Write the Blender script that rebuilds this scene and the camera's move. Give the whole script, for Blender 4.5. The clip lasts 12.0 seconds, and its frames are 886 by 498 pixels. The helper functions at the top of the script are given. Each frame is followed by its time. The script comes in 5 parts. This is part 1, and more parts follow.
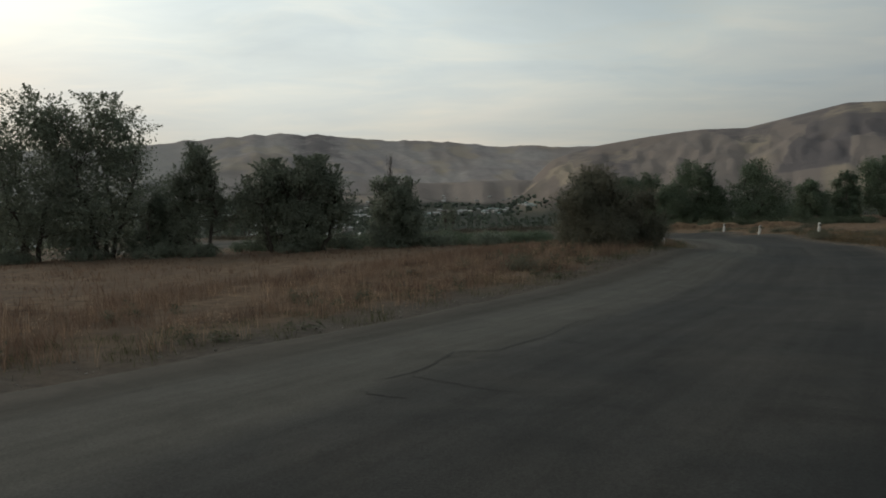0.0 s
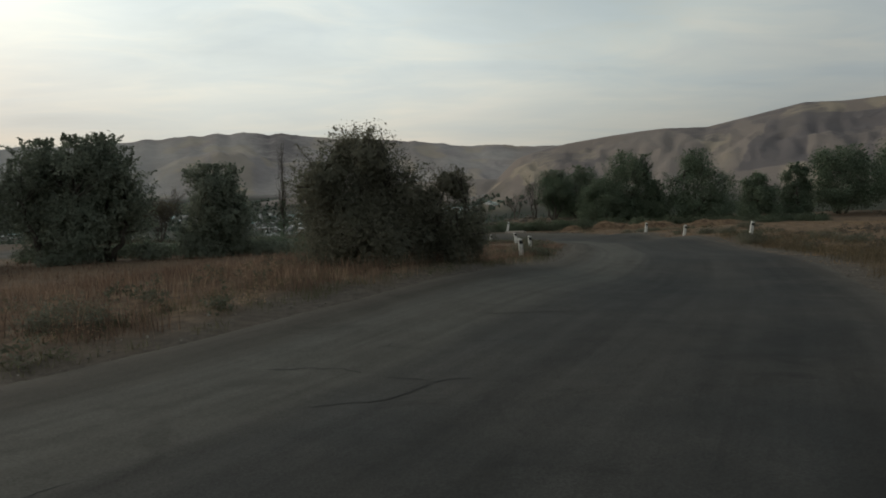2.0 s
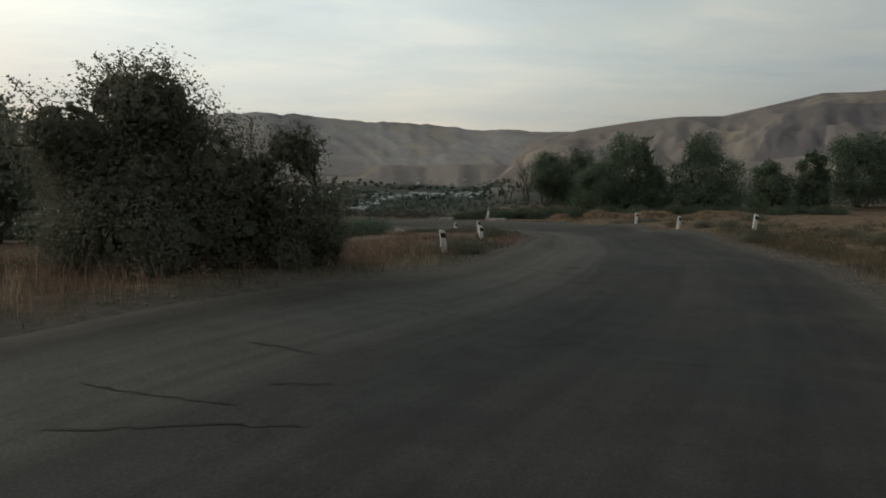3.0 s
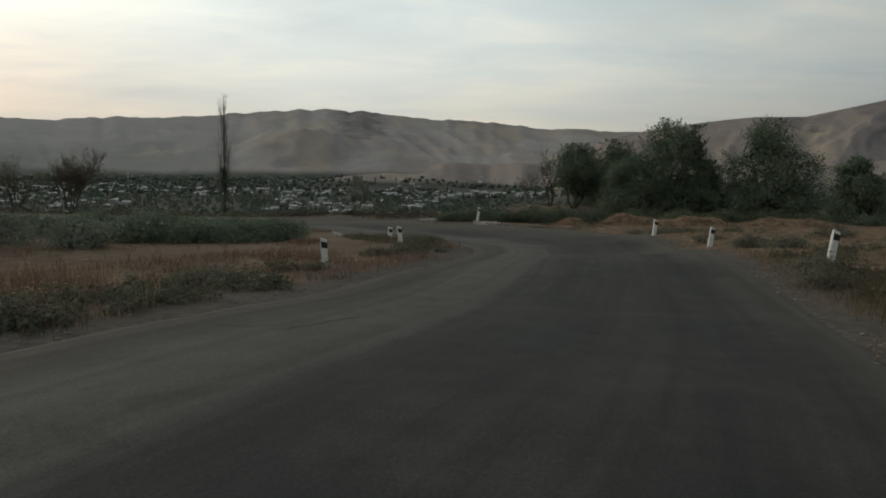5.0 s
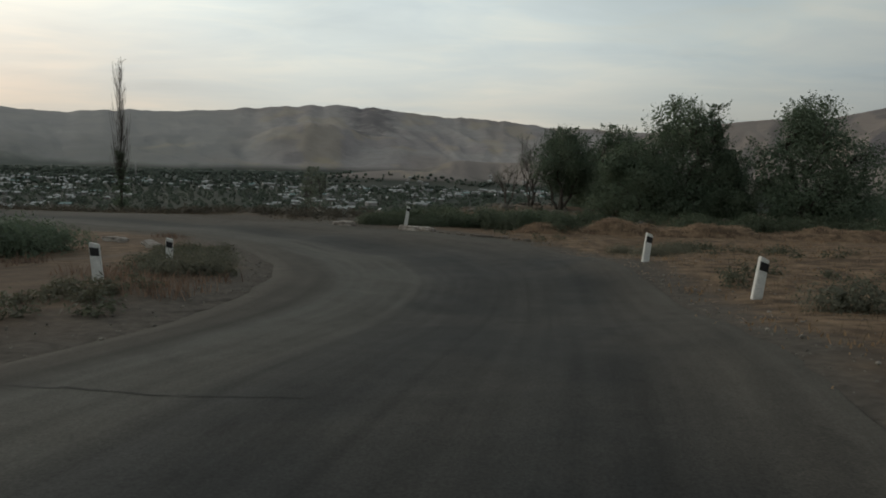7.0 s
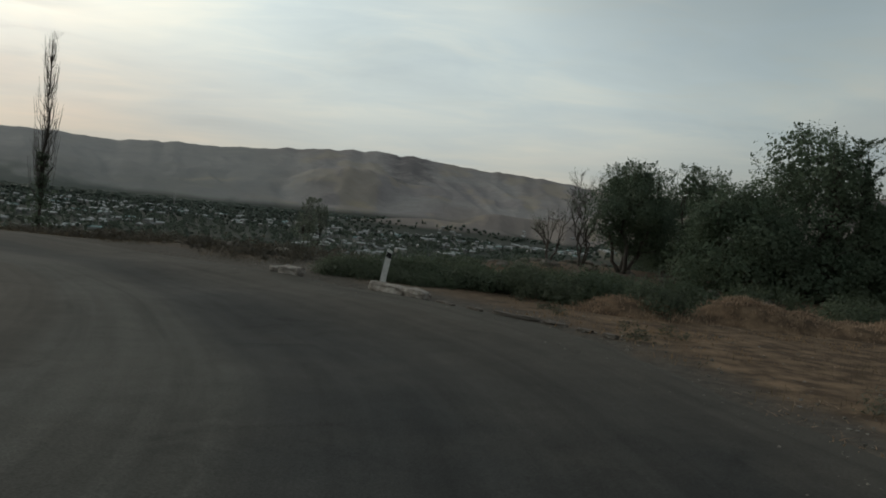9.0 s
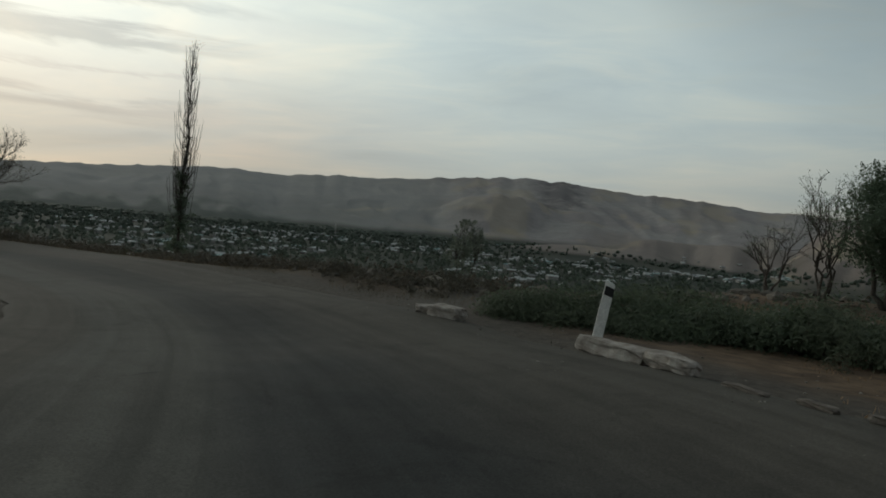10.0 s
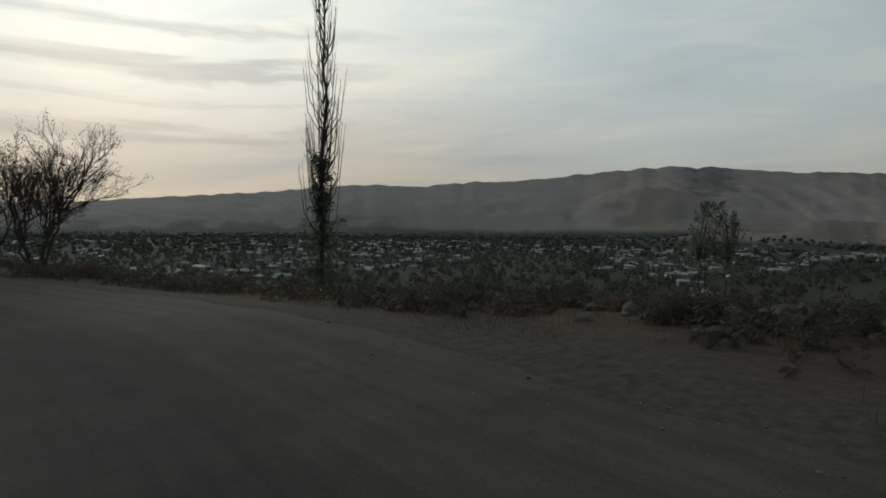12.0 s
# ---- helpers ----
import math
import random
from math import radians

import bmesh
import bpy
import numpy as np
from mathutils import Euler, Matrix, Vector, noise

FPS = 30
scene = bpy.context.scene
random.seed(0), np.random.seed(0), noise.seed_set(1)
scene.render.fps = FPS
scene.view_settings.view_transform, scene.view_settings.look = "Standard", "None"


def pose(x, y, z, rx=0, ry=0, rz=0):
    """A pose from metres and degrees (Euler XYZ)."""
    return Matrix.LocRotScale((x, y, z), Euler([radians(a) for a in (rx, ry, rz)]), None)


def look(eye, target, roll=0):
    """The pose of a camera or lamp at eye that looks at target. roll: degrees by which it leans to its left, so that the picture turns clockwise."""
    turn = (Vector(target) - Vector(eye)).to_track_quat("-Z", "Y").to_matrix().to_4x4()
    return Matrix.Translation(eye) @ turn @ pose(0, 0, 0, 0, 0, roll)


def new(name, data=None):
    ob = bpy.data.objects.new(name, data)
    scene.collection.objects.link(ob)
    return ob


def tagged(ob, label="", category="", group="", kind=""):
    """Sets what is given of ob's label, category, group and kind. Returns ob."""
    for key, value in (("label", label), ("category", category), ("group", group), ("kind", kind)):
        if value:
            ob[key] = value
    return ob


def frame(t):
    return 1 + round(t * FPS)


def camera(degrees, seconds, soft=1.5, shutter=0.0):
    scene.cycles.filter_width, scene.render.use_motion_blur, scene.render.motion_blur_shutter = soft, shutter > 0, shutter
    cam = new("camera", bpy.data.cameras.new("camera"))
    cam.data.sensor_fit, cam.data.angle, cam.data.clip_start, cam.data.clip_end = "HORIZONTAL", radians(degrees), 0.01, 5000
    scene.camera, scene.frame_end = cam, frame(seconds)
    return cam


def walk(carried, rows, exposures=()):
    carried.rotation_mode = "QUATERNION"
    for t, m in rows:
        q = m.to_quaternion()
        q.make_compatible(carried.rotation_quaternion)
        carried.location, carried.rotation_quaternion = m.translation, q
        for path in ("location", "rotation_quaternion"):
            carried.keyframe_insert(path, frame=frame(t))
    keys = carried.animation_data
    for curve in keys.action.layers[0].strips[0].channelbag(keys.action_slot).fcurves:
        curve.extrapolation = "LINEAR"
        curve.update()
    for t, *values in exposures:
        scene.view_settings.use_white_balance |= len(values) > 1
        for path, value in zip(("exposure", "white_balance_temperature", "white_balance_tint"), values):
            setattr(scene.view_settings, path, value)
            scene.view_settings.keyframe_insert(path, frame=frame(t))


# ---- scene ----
cam = camera(67.54, 12.0, soft=1.8)
PATH = [
    (0.0, (-0.000, -0.000, 2.200), (-0.000, 9.952, 1.220), -1.215),
    (0.5, (2.464, 3.477, 1.958), (2.429, 13.428, 0.969), -2.396),
    (1.0, (4.926, 6.926, 1.722), (5.242, 16.871, 0.723), -1.579),
    (1.5, (7.297, 10.323, 1.484), (7.940, 20.242, 0.383), -1.085),
    (2.0, (9.502, 13.666, 1.253), (9.971, 23.605, 0.255), -1.387),
    (2.5, (11.633, 17.122, 1.039), (11.984, 27.083, 0.231), -0.237),
    (2.7, (12.464, 18.518, 0.954), (12.804, 28.454, -0.121), -0.030),
    (4.3, (18.745, 29.886, 0.303), (18.440, 39.781, -1.109), -0.769),
    (4.5, (19.438, 31.303, 0.226), (18.882, 41.232, -0.831), 0.306),
    (5.0, (21.052, 34.856, 0.034), (20.392, 44.754, -1.226), 0.853),
    (5.5, (22.517, 38.552, -0.143), (21.794, 48.453, -1.346), 0.371),
    (6.0, (23.722, 42.443, -0.334), (22.827, 52.337, -1.480), 1.153),
    (6.5, (24.692, 46.353, -0.553), (23.981, 56.262, -1.690), 1.535),
    (6.7, (25.042, 47.950, -0.644), (24.264, 57.836, -1.934), 1.473),
    (8.3, (25.811, 60.690, -1.508), (24.803, 70.607, -2.306), 4.530),
    (8.5, (25.575, 62.311, -1.619), (24.373, 72.221, -2.197), 5.287),
    (9.0, (24.836, 66.384, -1.903), (23.521, 76.281, -2.457), 6.000),
    (9.5, (23.535, 70.468, -2.193), (21.494, 80.247, -2.636), 4.623),
    (10.0, (21.783, 74.298, -2.475), (18.262, 83.650, -2.846), 5.181),
    (10.5, (19.476, 77.959, -2.705), (15.268, 87.029, -2.886), 4.843),
    (11.0, (16.652, 81.528, -2.897), (11.564, 90.132, -3.165), 3.935),
    (11.5, (13.607, 84.761, -3.085), (8.298, 93.213, -3.703), 0.751),
    (12.0, (10.146, 87.474, -3.283), (4.746, 95.880, -3.706), 0.483),
]
walk(cam, [(t, look(e, g, r)) for t, e, g, r in PATH], [(0.0, 0.17, 6830, 8), (4.5, 0.22, 6900, 8), (6.0, 0.15, 6820, 7.5), (6.5, 0.14, 6780, 7.5), (8.5, -0.07, 6620, 5.5), (9.5, -0.21, 6520, 4), (10.5, -0.48, 6440, 1.5), (12.0, -0.49, 6470, 4.5)])

# ---- world, sun, exposure ----
SUN_AZ, SUN_EL = radians(-60), radians(17)
SUN_DIR = Vector((math.sin(SUN_AZ) * math.cos(SUN_EL), math.cos(SUN_AZ) * math.cos(SUN_EL), math.sin(SUN_EL)))


def nd(nt, kind, **kw):
    """A node with inputs by name or index (keys like i0) and plain properties."""
    n = nt.nodes.new(kind)
    for k, v in kw.items():
        if k == "props":
            if "operation" in v:
                n.operation = v["operation"]
            if "data_type" in v:
                n.data_type = v["data_type"]
            if "blend_type" in v:
                n.blend_type = v["blend_type"]
        elif k[0] == "i" and k[1:].isdigit():
            n.inputs[int(k[1:])].default_value = v
        else:
            n.inputs[k].default_value = v
    return n


def ramp(nt, stops, src=None):
    r = nt.nodes.new("ShaderNodeValToRGB")
    el = r.color_ramp.elements
    while len(el) < len(stops):
        el.new(0.5)
    for e, (p, c) in zip(el, stops):
        e.position = p
        e.color = (*c, 1) if len(c) == 3 else c
    if src is not None:
        nt.links.new(src, r.inputs[0])
    return r


def build_world():
    w = bpy.data.worlds.new("evening_sky")
    scene.world = w
    w.use_nodes = True
    nt = w.node_tree
    nt.nodes.clear()
    ln = nt.links.new
    out = nd(nt, "ShaderNodeOutputWorld")
    sky = nd(nt, "ShaderNodeTexSky")
    sky.sky_type, sky.sun_disc = "NISHITA", False
    sky.sun_elevation, sky.sun_rotation = SUN_EL, SUN_AZ
    sky.air_density, sky.dust_density, sky.altitude = 1.0, 3.0, 900
    bg1 = nd(nt, "ShaderNodeBackground", Strength=0.07)
    ln(sky.outputs[0], bg1.inputs[0])
    tc = nd(nt, "ShaderNodeTexCoord")
    sep = nd(nt, "ShaderNodeSeparateXYZ")
    ln(tc.outputs["Generated"], sep.inputs[0])
    # clouds lie in sheets: stretch the direction by its height
    zc = nd(nt, "ShaderNodeMath", props={"operation": "ADD"}, i1=0.10)
    ln(sep.outputs[2], zc.inputs[0])
    zm = nd(nt, "ShaderNodeMath", props={"operation": "MAXIMUM"}, i1=0.06)
    ln(zc.outputs[0], zm.inputs[0])
    div = nd(nt, "ShaderNodeVectorMath", props={"operation": "DIVIDE"})
    comb = nd(nt, "ShaderNodeCombineXYZ")
    for i in range(3):
        ln(zm.outputs[0], comb.inputs[i])
    ln(tc.outputs["Generated"], div.inputs[0])
    ln(comb.outputs[0], div.inputs[1])
    mp = nd(nt, "ShaderNodeMapping")
    mp.inputs["Rotation"].default_value = (0, 0, radians(28))
    mp.inputs["Scale"].default_value = (0.62, 0.95, 0.0)
    ln(div.outputs[0], mp.inputs["Vector"])
    n1 = nd(nt, "ShaderNodeTexNoise", Scale=0.62, Detail=6.0, Roughness=0.52, Distortion=0.5)
    ln(mp.outputs[0], n1.inputs["Vector"])
    n2 = nd(nt, "ShaderNodeTexNoise", Scale=2.1, Detail=6.0, Roughness=0.58, Distortion=0.9)
    ln(mp.outputs[0], n2.inputs["Vector"])
    # light spreads from the veiled sun
    dot = nd(nt, "ShaderNodeVectorMath", props={"operation": "DOT_PRODUCT"}, i1=SUN_DIR)
    ln(tc.outputs["Generated"], dot.inputs[0])
    glow = ramp(nt, [(0.0, (0.37, 0.39, 0.41)), (0.28, (0.37, 0.40, 0.42)), (0.50, (0.375, 0.415, 0.435)), (0.62, (0.49, 0.54, 0.55)), (0.72, (0.645, 0.69, 0.69)), (0.88, (0.785, 0.82, 0.805)), (0.95, (0.93, 0.945, 0.92)), (0.985, (1.10, 1.095, 1.06)), (1.0, (1.18, 1.17, 1.13))])
    half = nd(nt, "ShaderNodeMath", props={"operation": "MULTIPLY_ADD"}, i1=0.5, i2=0.5)
    ln(dot.outputs["Value"], half.inputs[0])
    ln(half.outputs[0], glow.inputs[0])
    shade = ramp(nt, [(0.28, (0.80, 0.835, 0.87)), (0.43, (0.93, 0.965, 0.99)), (0.56, (1.04, 1.03, 1.005)), (0.70, (1.16, 1.09, 1.03))], n1.outputs["Fac"])
    fine = ramp(nt, [(0.34, (0.92, 0.94, 0.965)), (0.50, (0.99, 1.0, 1.0)), (0.60, (1.07, 1.045, 1.01)), (0.70, (1.15, 1.09, 1.03))], n2.outputs["Fac"])
    m1 = nd(nt, "ShaderNodeMix", props={"data_type": "RGBA", "blend_type": "MULTIPLY"}, i0=1.0)
    ln(glow.outputs[0], m1.inputs[6])
    ln(shade.outputs[0], m1.inputs[7])
    m2 = nd(nt, "ShaderNodeMix", props={"data_type": "RGBA", "blend_type": "MULTIPLY"})
    hi = nd(nt, "ShaderNodeMapRange", i1=0.02, i2=0.30, i3=0.15, i4=1.0)
    ln(sep.outputs[2], hi.inputs[0])
    ln(hi.outputs[0], m2.inputs[0])
    ln(m1.outputs[2], m2.inputs[6])
    ln(fine.outputs[0], m2.inputs[7])
    # dusty warm band near the skyline
    low = ramp(nt, [(0.0, (0.69, 0.635, 0.61)), (0.07, (0.77, 0.73, 0.71)), (0.13, (0.90, 0.88, 0.87)), (0.20, (0.97, 0.97, 0.97)), (0.28, (0.955, 0.98, 1.01)), (0.42, (0.905, 0.935, 0.965)), (0.66, (0.48, 0.50, 0.53)), (1.0, (0.34, 0.36, 0.40))], sep.outputs[2])
    m3 = nd(nt, "ShaderNodeMix", props={"data_type": "RGBA", "blend_type": "MULTIPLY"}, i0=1.0)
    ln(m2.outputs[2], m3.inputs[6])
    ln(low.outputs[0], m3.inputs[7])
    # two long grey bars of cloud in the west, over a dim pink haze
    bar_map = nd(nt, "ShaderNodeMapping")
    bar_map.inputs["Scale"].default_value = (1.0, 1.0, 9.0)
    ln(tc.outputs["Generated"], bar_map.inputs["Vector"])
    n3 = nd(nt, "ShaderNodeTexNoise", Scale=2.6, Detail=6.0, Roughness=0.6, Distortion=0.5)
    ln(bar_map.outputs[0], n3.inputs["Vector"])
    wav = nd(nt, "ShaderNodeMath", props={"operation": "MULTIPLY_ADD"}, i1=0.085, i2=-0.0425)
    ln(n3.outputs["Fac"], wav.inputs[0])
    zw = nd(nt, "ShaderNodeMath", props={"operation": "ADD"})
    ln(sep.outputs[2], zw.inputs[0])
    ln(wav.outputs[0], zw.inputs[1])
    haze = ramp(nt, [(0.0, (0.80, 0.77, 0.765)), (0.10, (0.83, 0.80, 0.795)), (0.16, (0.95, 0.93, 0.92)), (0.21, (1.06, 1.05, 1.03)), (0.30, (1.16, 1.16, 1.13)), (0.42, (1.0, 1.0, 1.0))], zw.outputs[0])
    west = ramp(nt, [(0.86, (0, 0, 0)), (0.95, (1, 1, 1))], half.outputs[0])
    m4 = nd(nt, "ShaderNodeMix", props={"data_type": "RGBA", "blend_type": "MULTIPLY"})
    ln(west.outputs[0], m4.inputs[0])
    ln(m3.outputs[2], m4.inputs[6])
    ln(haze.outputs[0], m4.inputs[7])
    bars = ramp(nt, [(0.098, (1, 1, 1)), (0.112, (0.76, 0.76, 0.79)), (0.124, (0.77, 0.77, 0.80)), (0.134, (1, 1, 1)), (0.160, (1, 1, 1)), (0.164, (0.86, 0.85, 0.87)), (0.170, (1, 1, 1)), (0.196, (1, 1, 1)), (0.208, (0.66, 0.67, 0.70)), (0.216, (0.68, 0.68, 0.71)), (0.226, (1, 1, 1)), (0.250, (1, 1, 1)), (0.258, (0.72, 0.73, 0.76)), (0.270, (1, 1, 1))], zw.outputs[0])
    near_sun = ramp(nt, [(0.955, (0, 0, 0)), (0.985, (1, 1, 1))], half.outputs[0])
    m5 = nd(nt, "ShaderNodeMix", props={"data_type": "RGBA", "blend_type": "MULTIPLY"})
    ln(near_sun.outputs[0], m5.inputs[0])
    ln(m4.outputs[2], m5.inputs[6])
    ln(bars.outputs[0], m5.inputs[7])
    # a broad grey cloud high in the north
    cloud_at = Vector((math.sin(radians(12)) * math.cos(radians(31)), math.cos(radians(12)) * math.cos(radians(31)), math.sin(radians(31))))
    dot2 = nd(nt, "ShaderNodeVectorMath", props={"operation": "DOT_PRODUCT"}, i1=cloud_at)
    ln(tc.outputs["Generated"], dot2.inputs[0])
    rag = nd(nt, "ShaderNodeMath", props={"operation": "MULTIPLY_ADD"}, i1=0.06, i2=-0.03)
    ln(n2.outputs["Fac"], rag.inputs[0])
    edge = nd(nt, "ShaderNodeMath", props={"operation": "ADD"})
    ln(dot2.outputs["Value"], edge.inputs[0])
    ln(rag.outputs[0], edge.inputs[1])
    grey = ramp(nt, [(0.935, (0, 0, 0)), (0.975, (1, 1, 1))], edge.outputs[0])
    m6 = nd(nt, "ShaderNodeMix", props={"data_type": "RGBA", "blend_type": "MULTIPLY"}, i7=(0.72, 0.735, 0.755, 1))
    ln(grey.outputs[0], m6.inputs[0])
    ln(m5.outputs[2], m6.inputs[6])
    bg2 = nd(nt, "ShaderNodeBackground", Strength=1.0)
    ln(m6.outputs[2], bg2.inputs[0])
    mix = nd(nt, "ShaderNodeMixShader", i0=0.92)
    ln(bg1.outputs[0], mix.inputs[1])
    ln(bg2.outputs[0], mix.inputs[2])
    ln(mix.outputs[0], out.inputs[0])


build_world()
sun_data = bpy.data.lights.new("sun", "SUN")
sun_data.energy, sun_data.angle, sun_data.color = 0.5, radians(16), (1.0, 0.93, 0.85)
sun = new("sun", sun_data)
sun.matrix_world = look(SUN_DIR * 200, (0, 0, 0))


# ---- materials ----
def base_mat(name, rough=0.9, spec=0.3):
    m = bpy.data.materials.new(name)
    m.use_nodes = True
    nt = m.node_tree
    b = nt.nodes["Principled BSDF"]
    b.inputs["Roughness"].default_value = rough
    b.inputs["Specular IOR Level"].default_value = spec
    return m, nt, b


def mixed(nt, fac, a, b, blend="MIX"):
    """Mix of two colours, each a socket or an rgb triple, by a socket or number."""
    n = nd(nt, "ShaderNodeMix", props={"data_type": "RGBA", "blend_type": blend})
    for sock, v in ((0, fac), (6, a), (7, b)):
        if isinstance(v, bpy.types.NodeSocket):
            nt.links.new(v, n.inputs[sock])
        else:
            n.inputs[sock].default_value = v if sock == 0 else (*v, 1)
    return n.outputs[2]


def noise_tex(nt, scale, detail=4.0, rough=0.55, vec=None, dist=0.0):
    n = nd(nt, "ShaderNodeTexNoise", Scale=scale, Detail=detail, Roughness=rough, Distortion=dist)
    if vec is None:
        vec = nd(nt, "ShaderNodeNewGeometry").outputs["Position"]
    nt.links.new(vec, n.inputs["Vector"])
    return n.outputs["Fac"]


def bump(nt, b, height, strength, distance):
    n = nd(nt, "ShaderNodeBump", Strength=strength, Distance=distance)
    nt.links.new(height, n.inputs["Height"])
    nt.links.new(n.outputs[0], b.inputs["Normal"])


def attr(nt, name):
    a = nd(nt, "ShaderNodeAttribute")
    a.attribute_name = name
    return a.outputs["Fac"]


def simple(name, c1, c2, scale, rough=0.85, bmp=0.3, dist=0.01, spec=0.3, isl=0.0, metal=0.0):
    """Two-tone material with grain, blotches and fine relief; isl: how far separate pieces differ."""
    m, nt, b = base_mat(name, rough, spec)
    b.inputs["Metallic"].default_value = metal
    f = ramp(nt, [(0.3, (0, 0, 0)), (0.7, (1, 1, 1))], noise_tex(nt, scale)).outputs[0]
    col = mixed(nt, f, c1, c2)
    g = ramp(nt, [(0.25, (0.78, 0.78, 0.78)), (0.75, (1.15, 1.15, 1.15))], noise_tex(nt, scale * 9, 3)).outputs[0]
    col = mixed(nt, 1.0, col, g, "MULTIPLY")
    if isl:
        r = nd(nt, "ShaderNodeNewGeometry").outputs["Random Per Island"]
        v = ramp(nt, [(0, (1 - isl,) * 3), (1, (1 + isl,) * 3)], r).outputs[0]
        col = mixed(nt, 1.0, col, v, "MULTIPLY")
    nt.links.new(col, b.inputs["Base Color"])
    if bmp:
        bump(nt, b, noise_tex(nt, scale * 9, 5), bmp, dist)
    return m


def leaf_mat(name, c1, c2, isl=0.18, thin=0.45):
    m, nt, b = base_mat(name, 0.6, 0.25)
    r = nd(nt, "ShaderNodeNewGeometry").outputs["Random Per Island"]
    f = noise_tex(nt, 0.5, 3)
    col = mixed(nt, ramp(nt, [(0.35, (0, 0, 0)), (0.65, (1, 1, 1))], f).outputs[0], c1, c2)
    v = ramp(nt, [(0, (1 - isl,) * 3), (1, (1 + isl,) * 3)], r).outputs[0]
    col = mixed(nt, 1.0, col, v, "MULTIPLY")
    nt.links.new(col, b.inputs["Base Color"])
    # thin leaves let part of the light through
    tr = nd(nt, "ShaderNodeBsdfTranslucent")
    nt.links.new(col, tr.inputs[0])
    mx = nd(nt, "ShaderNodeMixShader", i0=thin)
    nt.links.new(b.outputs[0], mx.inputs[1])
    nt.links.new(tr.outputs[0], mx.inputs[2])
    nt.links.new(mx.outputs[0], nt.nodes["Material Output"].inputs[0])
    return m


def ground_mat():
    m, nt, b = base_mat("ground", 0.95, 0.15)
    pos = nd(nt, "ShaderNodeNewGeometry").outputs["Position"]
    big = ramp(nt, [(0.36, (0, 0, 0)), (0.64, (1, 1, 1))], noise_tex(nt, 0.11, 6, 0.6, pos)).outputs[0]
    small = noise_tex(nt, 1.7, 6, 0.62, pos)
    soil = mixed(nt, big, (0.092, 0.066, 0.047), (0.130, 0.090, 0.063))
    straw = mixed(nt, ramp(nt, [(0.4, (0, 0, 0)), (0.66, (1, 1, 1))], small).outputs[0], (0.094, 0.063, 0.041), (0.272, 0.182, 0.114))
    near = mixed(nt, attr(nt, "dry"), soil, straw)
    stony = mixed(nt, ramp(nt, [(0.35, (0, 0, 0)), (0.7, (1, 1, 1))], noise_tex(nt, 5.0, 6, 0.7, pos)).outputs[0], (0.068, 0.059, 0.050), (0.140, 0.119, 0.098))
    near = mixed(nt, attr(nt, "gravel"), near, stony)
    near = mixed(nt, attr(nt, "track"), near, (0.165, 0.125, 0.098))
    # valley floor: fields, gardens and dust
    field = mixed(nt, ramp(nt, [(0.42, (0, 0, 0)), (0.6, (1, 1, 1))], noise_tex(nt, 0.012, 5, 0.6, pos)).outputs[0], (0.036, 0.044, 0.034), (0.058, 0.060, 0.046))
    near = mixed(nt, attr(nt, "valley"), near, field)
    # bare hills with haze painted in: pale spurs, dark scrub in patches
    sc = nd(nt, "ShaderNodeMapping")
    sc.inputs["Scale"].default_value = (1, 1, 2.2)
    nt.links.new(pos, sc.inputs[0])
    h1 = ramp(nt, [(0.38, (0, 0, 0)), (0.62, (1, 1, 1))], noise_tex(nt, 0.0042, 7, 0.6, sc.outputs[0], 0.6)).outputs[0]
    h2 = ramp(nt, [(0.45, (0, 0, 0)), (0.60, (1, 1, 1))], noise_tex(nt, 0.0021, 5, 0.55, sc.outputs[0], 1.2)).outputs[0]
    # distance haze sits in these base tones: greyed, mauve and lifted
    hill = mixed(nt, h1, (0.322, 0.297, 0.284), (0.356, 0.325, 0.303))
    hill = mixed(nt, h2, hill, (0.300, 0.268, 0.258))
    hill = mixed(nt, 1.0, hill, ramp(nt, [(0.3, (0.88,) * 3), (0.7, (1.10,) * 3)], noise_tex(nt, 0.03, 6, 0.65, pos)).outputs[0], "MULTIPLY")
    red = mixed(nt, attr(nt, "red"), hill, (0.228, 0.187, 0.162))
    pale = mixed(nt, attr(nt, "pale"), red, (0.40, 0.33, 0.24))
    # ragged edges on the dark scrub
    rag = nd(nt, "ShaderNodeMath", props={"operation": "MULTIPLY_ADD"}, i1=0.7, i2=-0.35)
    nt.links.new(noise_tex(nt, 0.022, 6, 0.65, pos, 0.8), rag.inputs[0])
    sm = nd(nt, "ShaderNodeMath", props={"operation": "ADD"})
    nt.links.new(attr(nt, "scrub"), sm.inputs[0])
    nt.links.new(rag.outputs[0], sm.inputs[1])
    dark = mixed(nt, ramp(nt, [(0.36, (0, 0, 0)), (0.62, (0.8, 0.8, 0.8))], sm.outputs[0]).outputs[0], pale, (0.130, 0.116, 0.120))
    # grey-green steppe in the west and a belt of woods along the foot of the hills
    dark = mixed(nt, attr(nt, "steppe"), dark, mixed(nt, h1, (0.290, 0.284, 0.276), (0.325, 0.314, 0.298)))
    dark = mixed(nt, attr(nt, "field"), dark, (0.42, 0.37, 0.30))
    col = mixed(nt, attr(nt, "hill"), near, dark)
    col = mixed(nt, attr(nt, "wood"), col, mixed(nt, noise_tex(nt, 0.03, 6, 0.7, pos), (0.052, 0.066, 0.060), (0.092, 0.106, 0.094)))
    nt.links.new(col, b.inputs["Base Color"])
    # grit underfoot, and eroded rills on the far hills
    fine = nd(nt, "ShaderNodeMath", props={"operation": "MULTIPLY"}, i1=0.045)
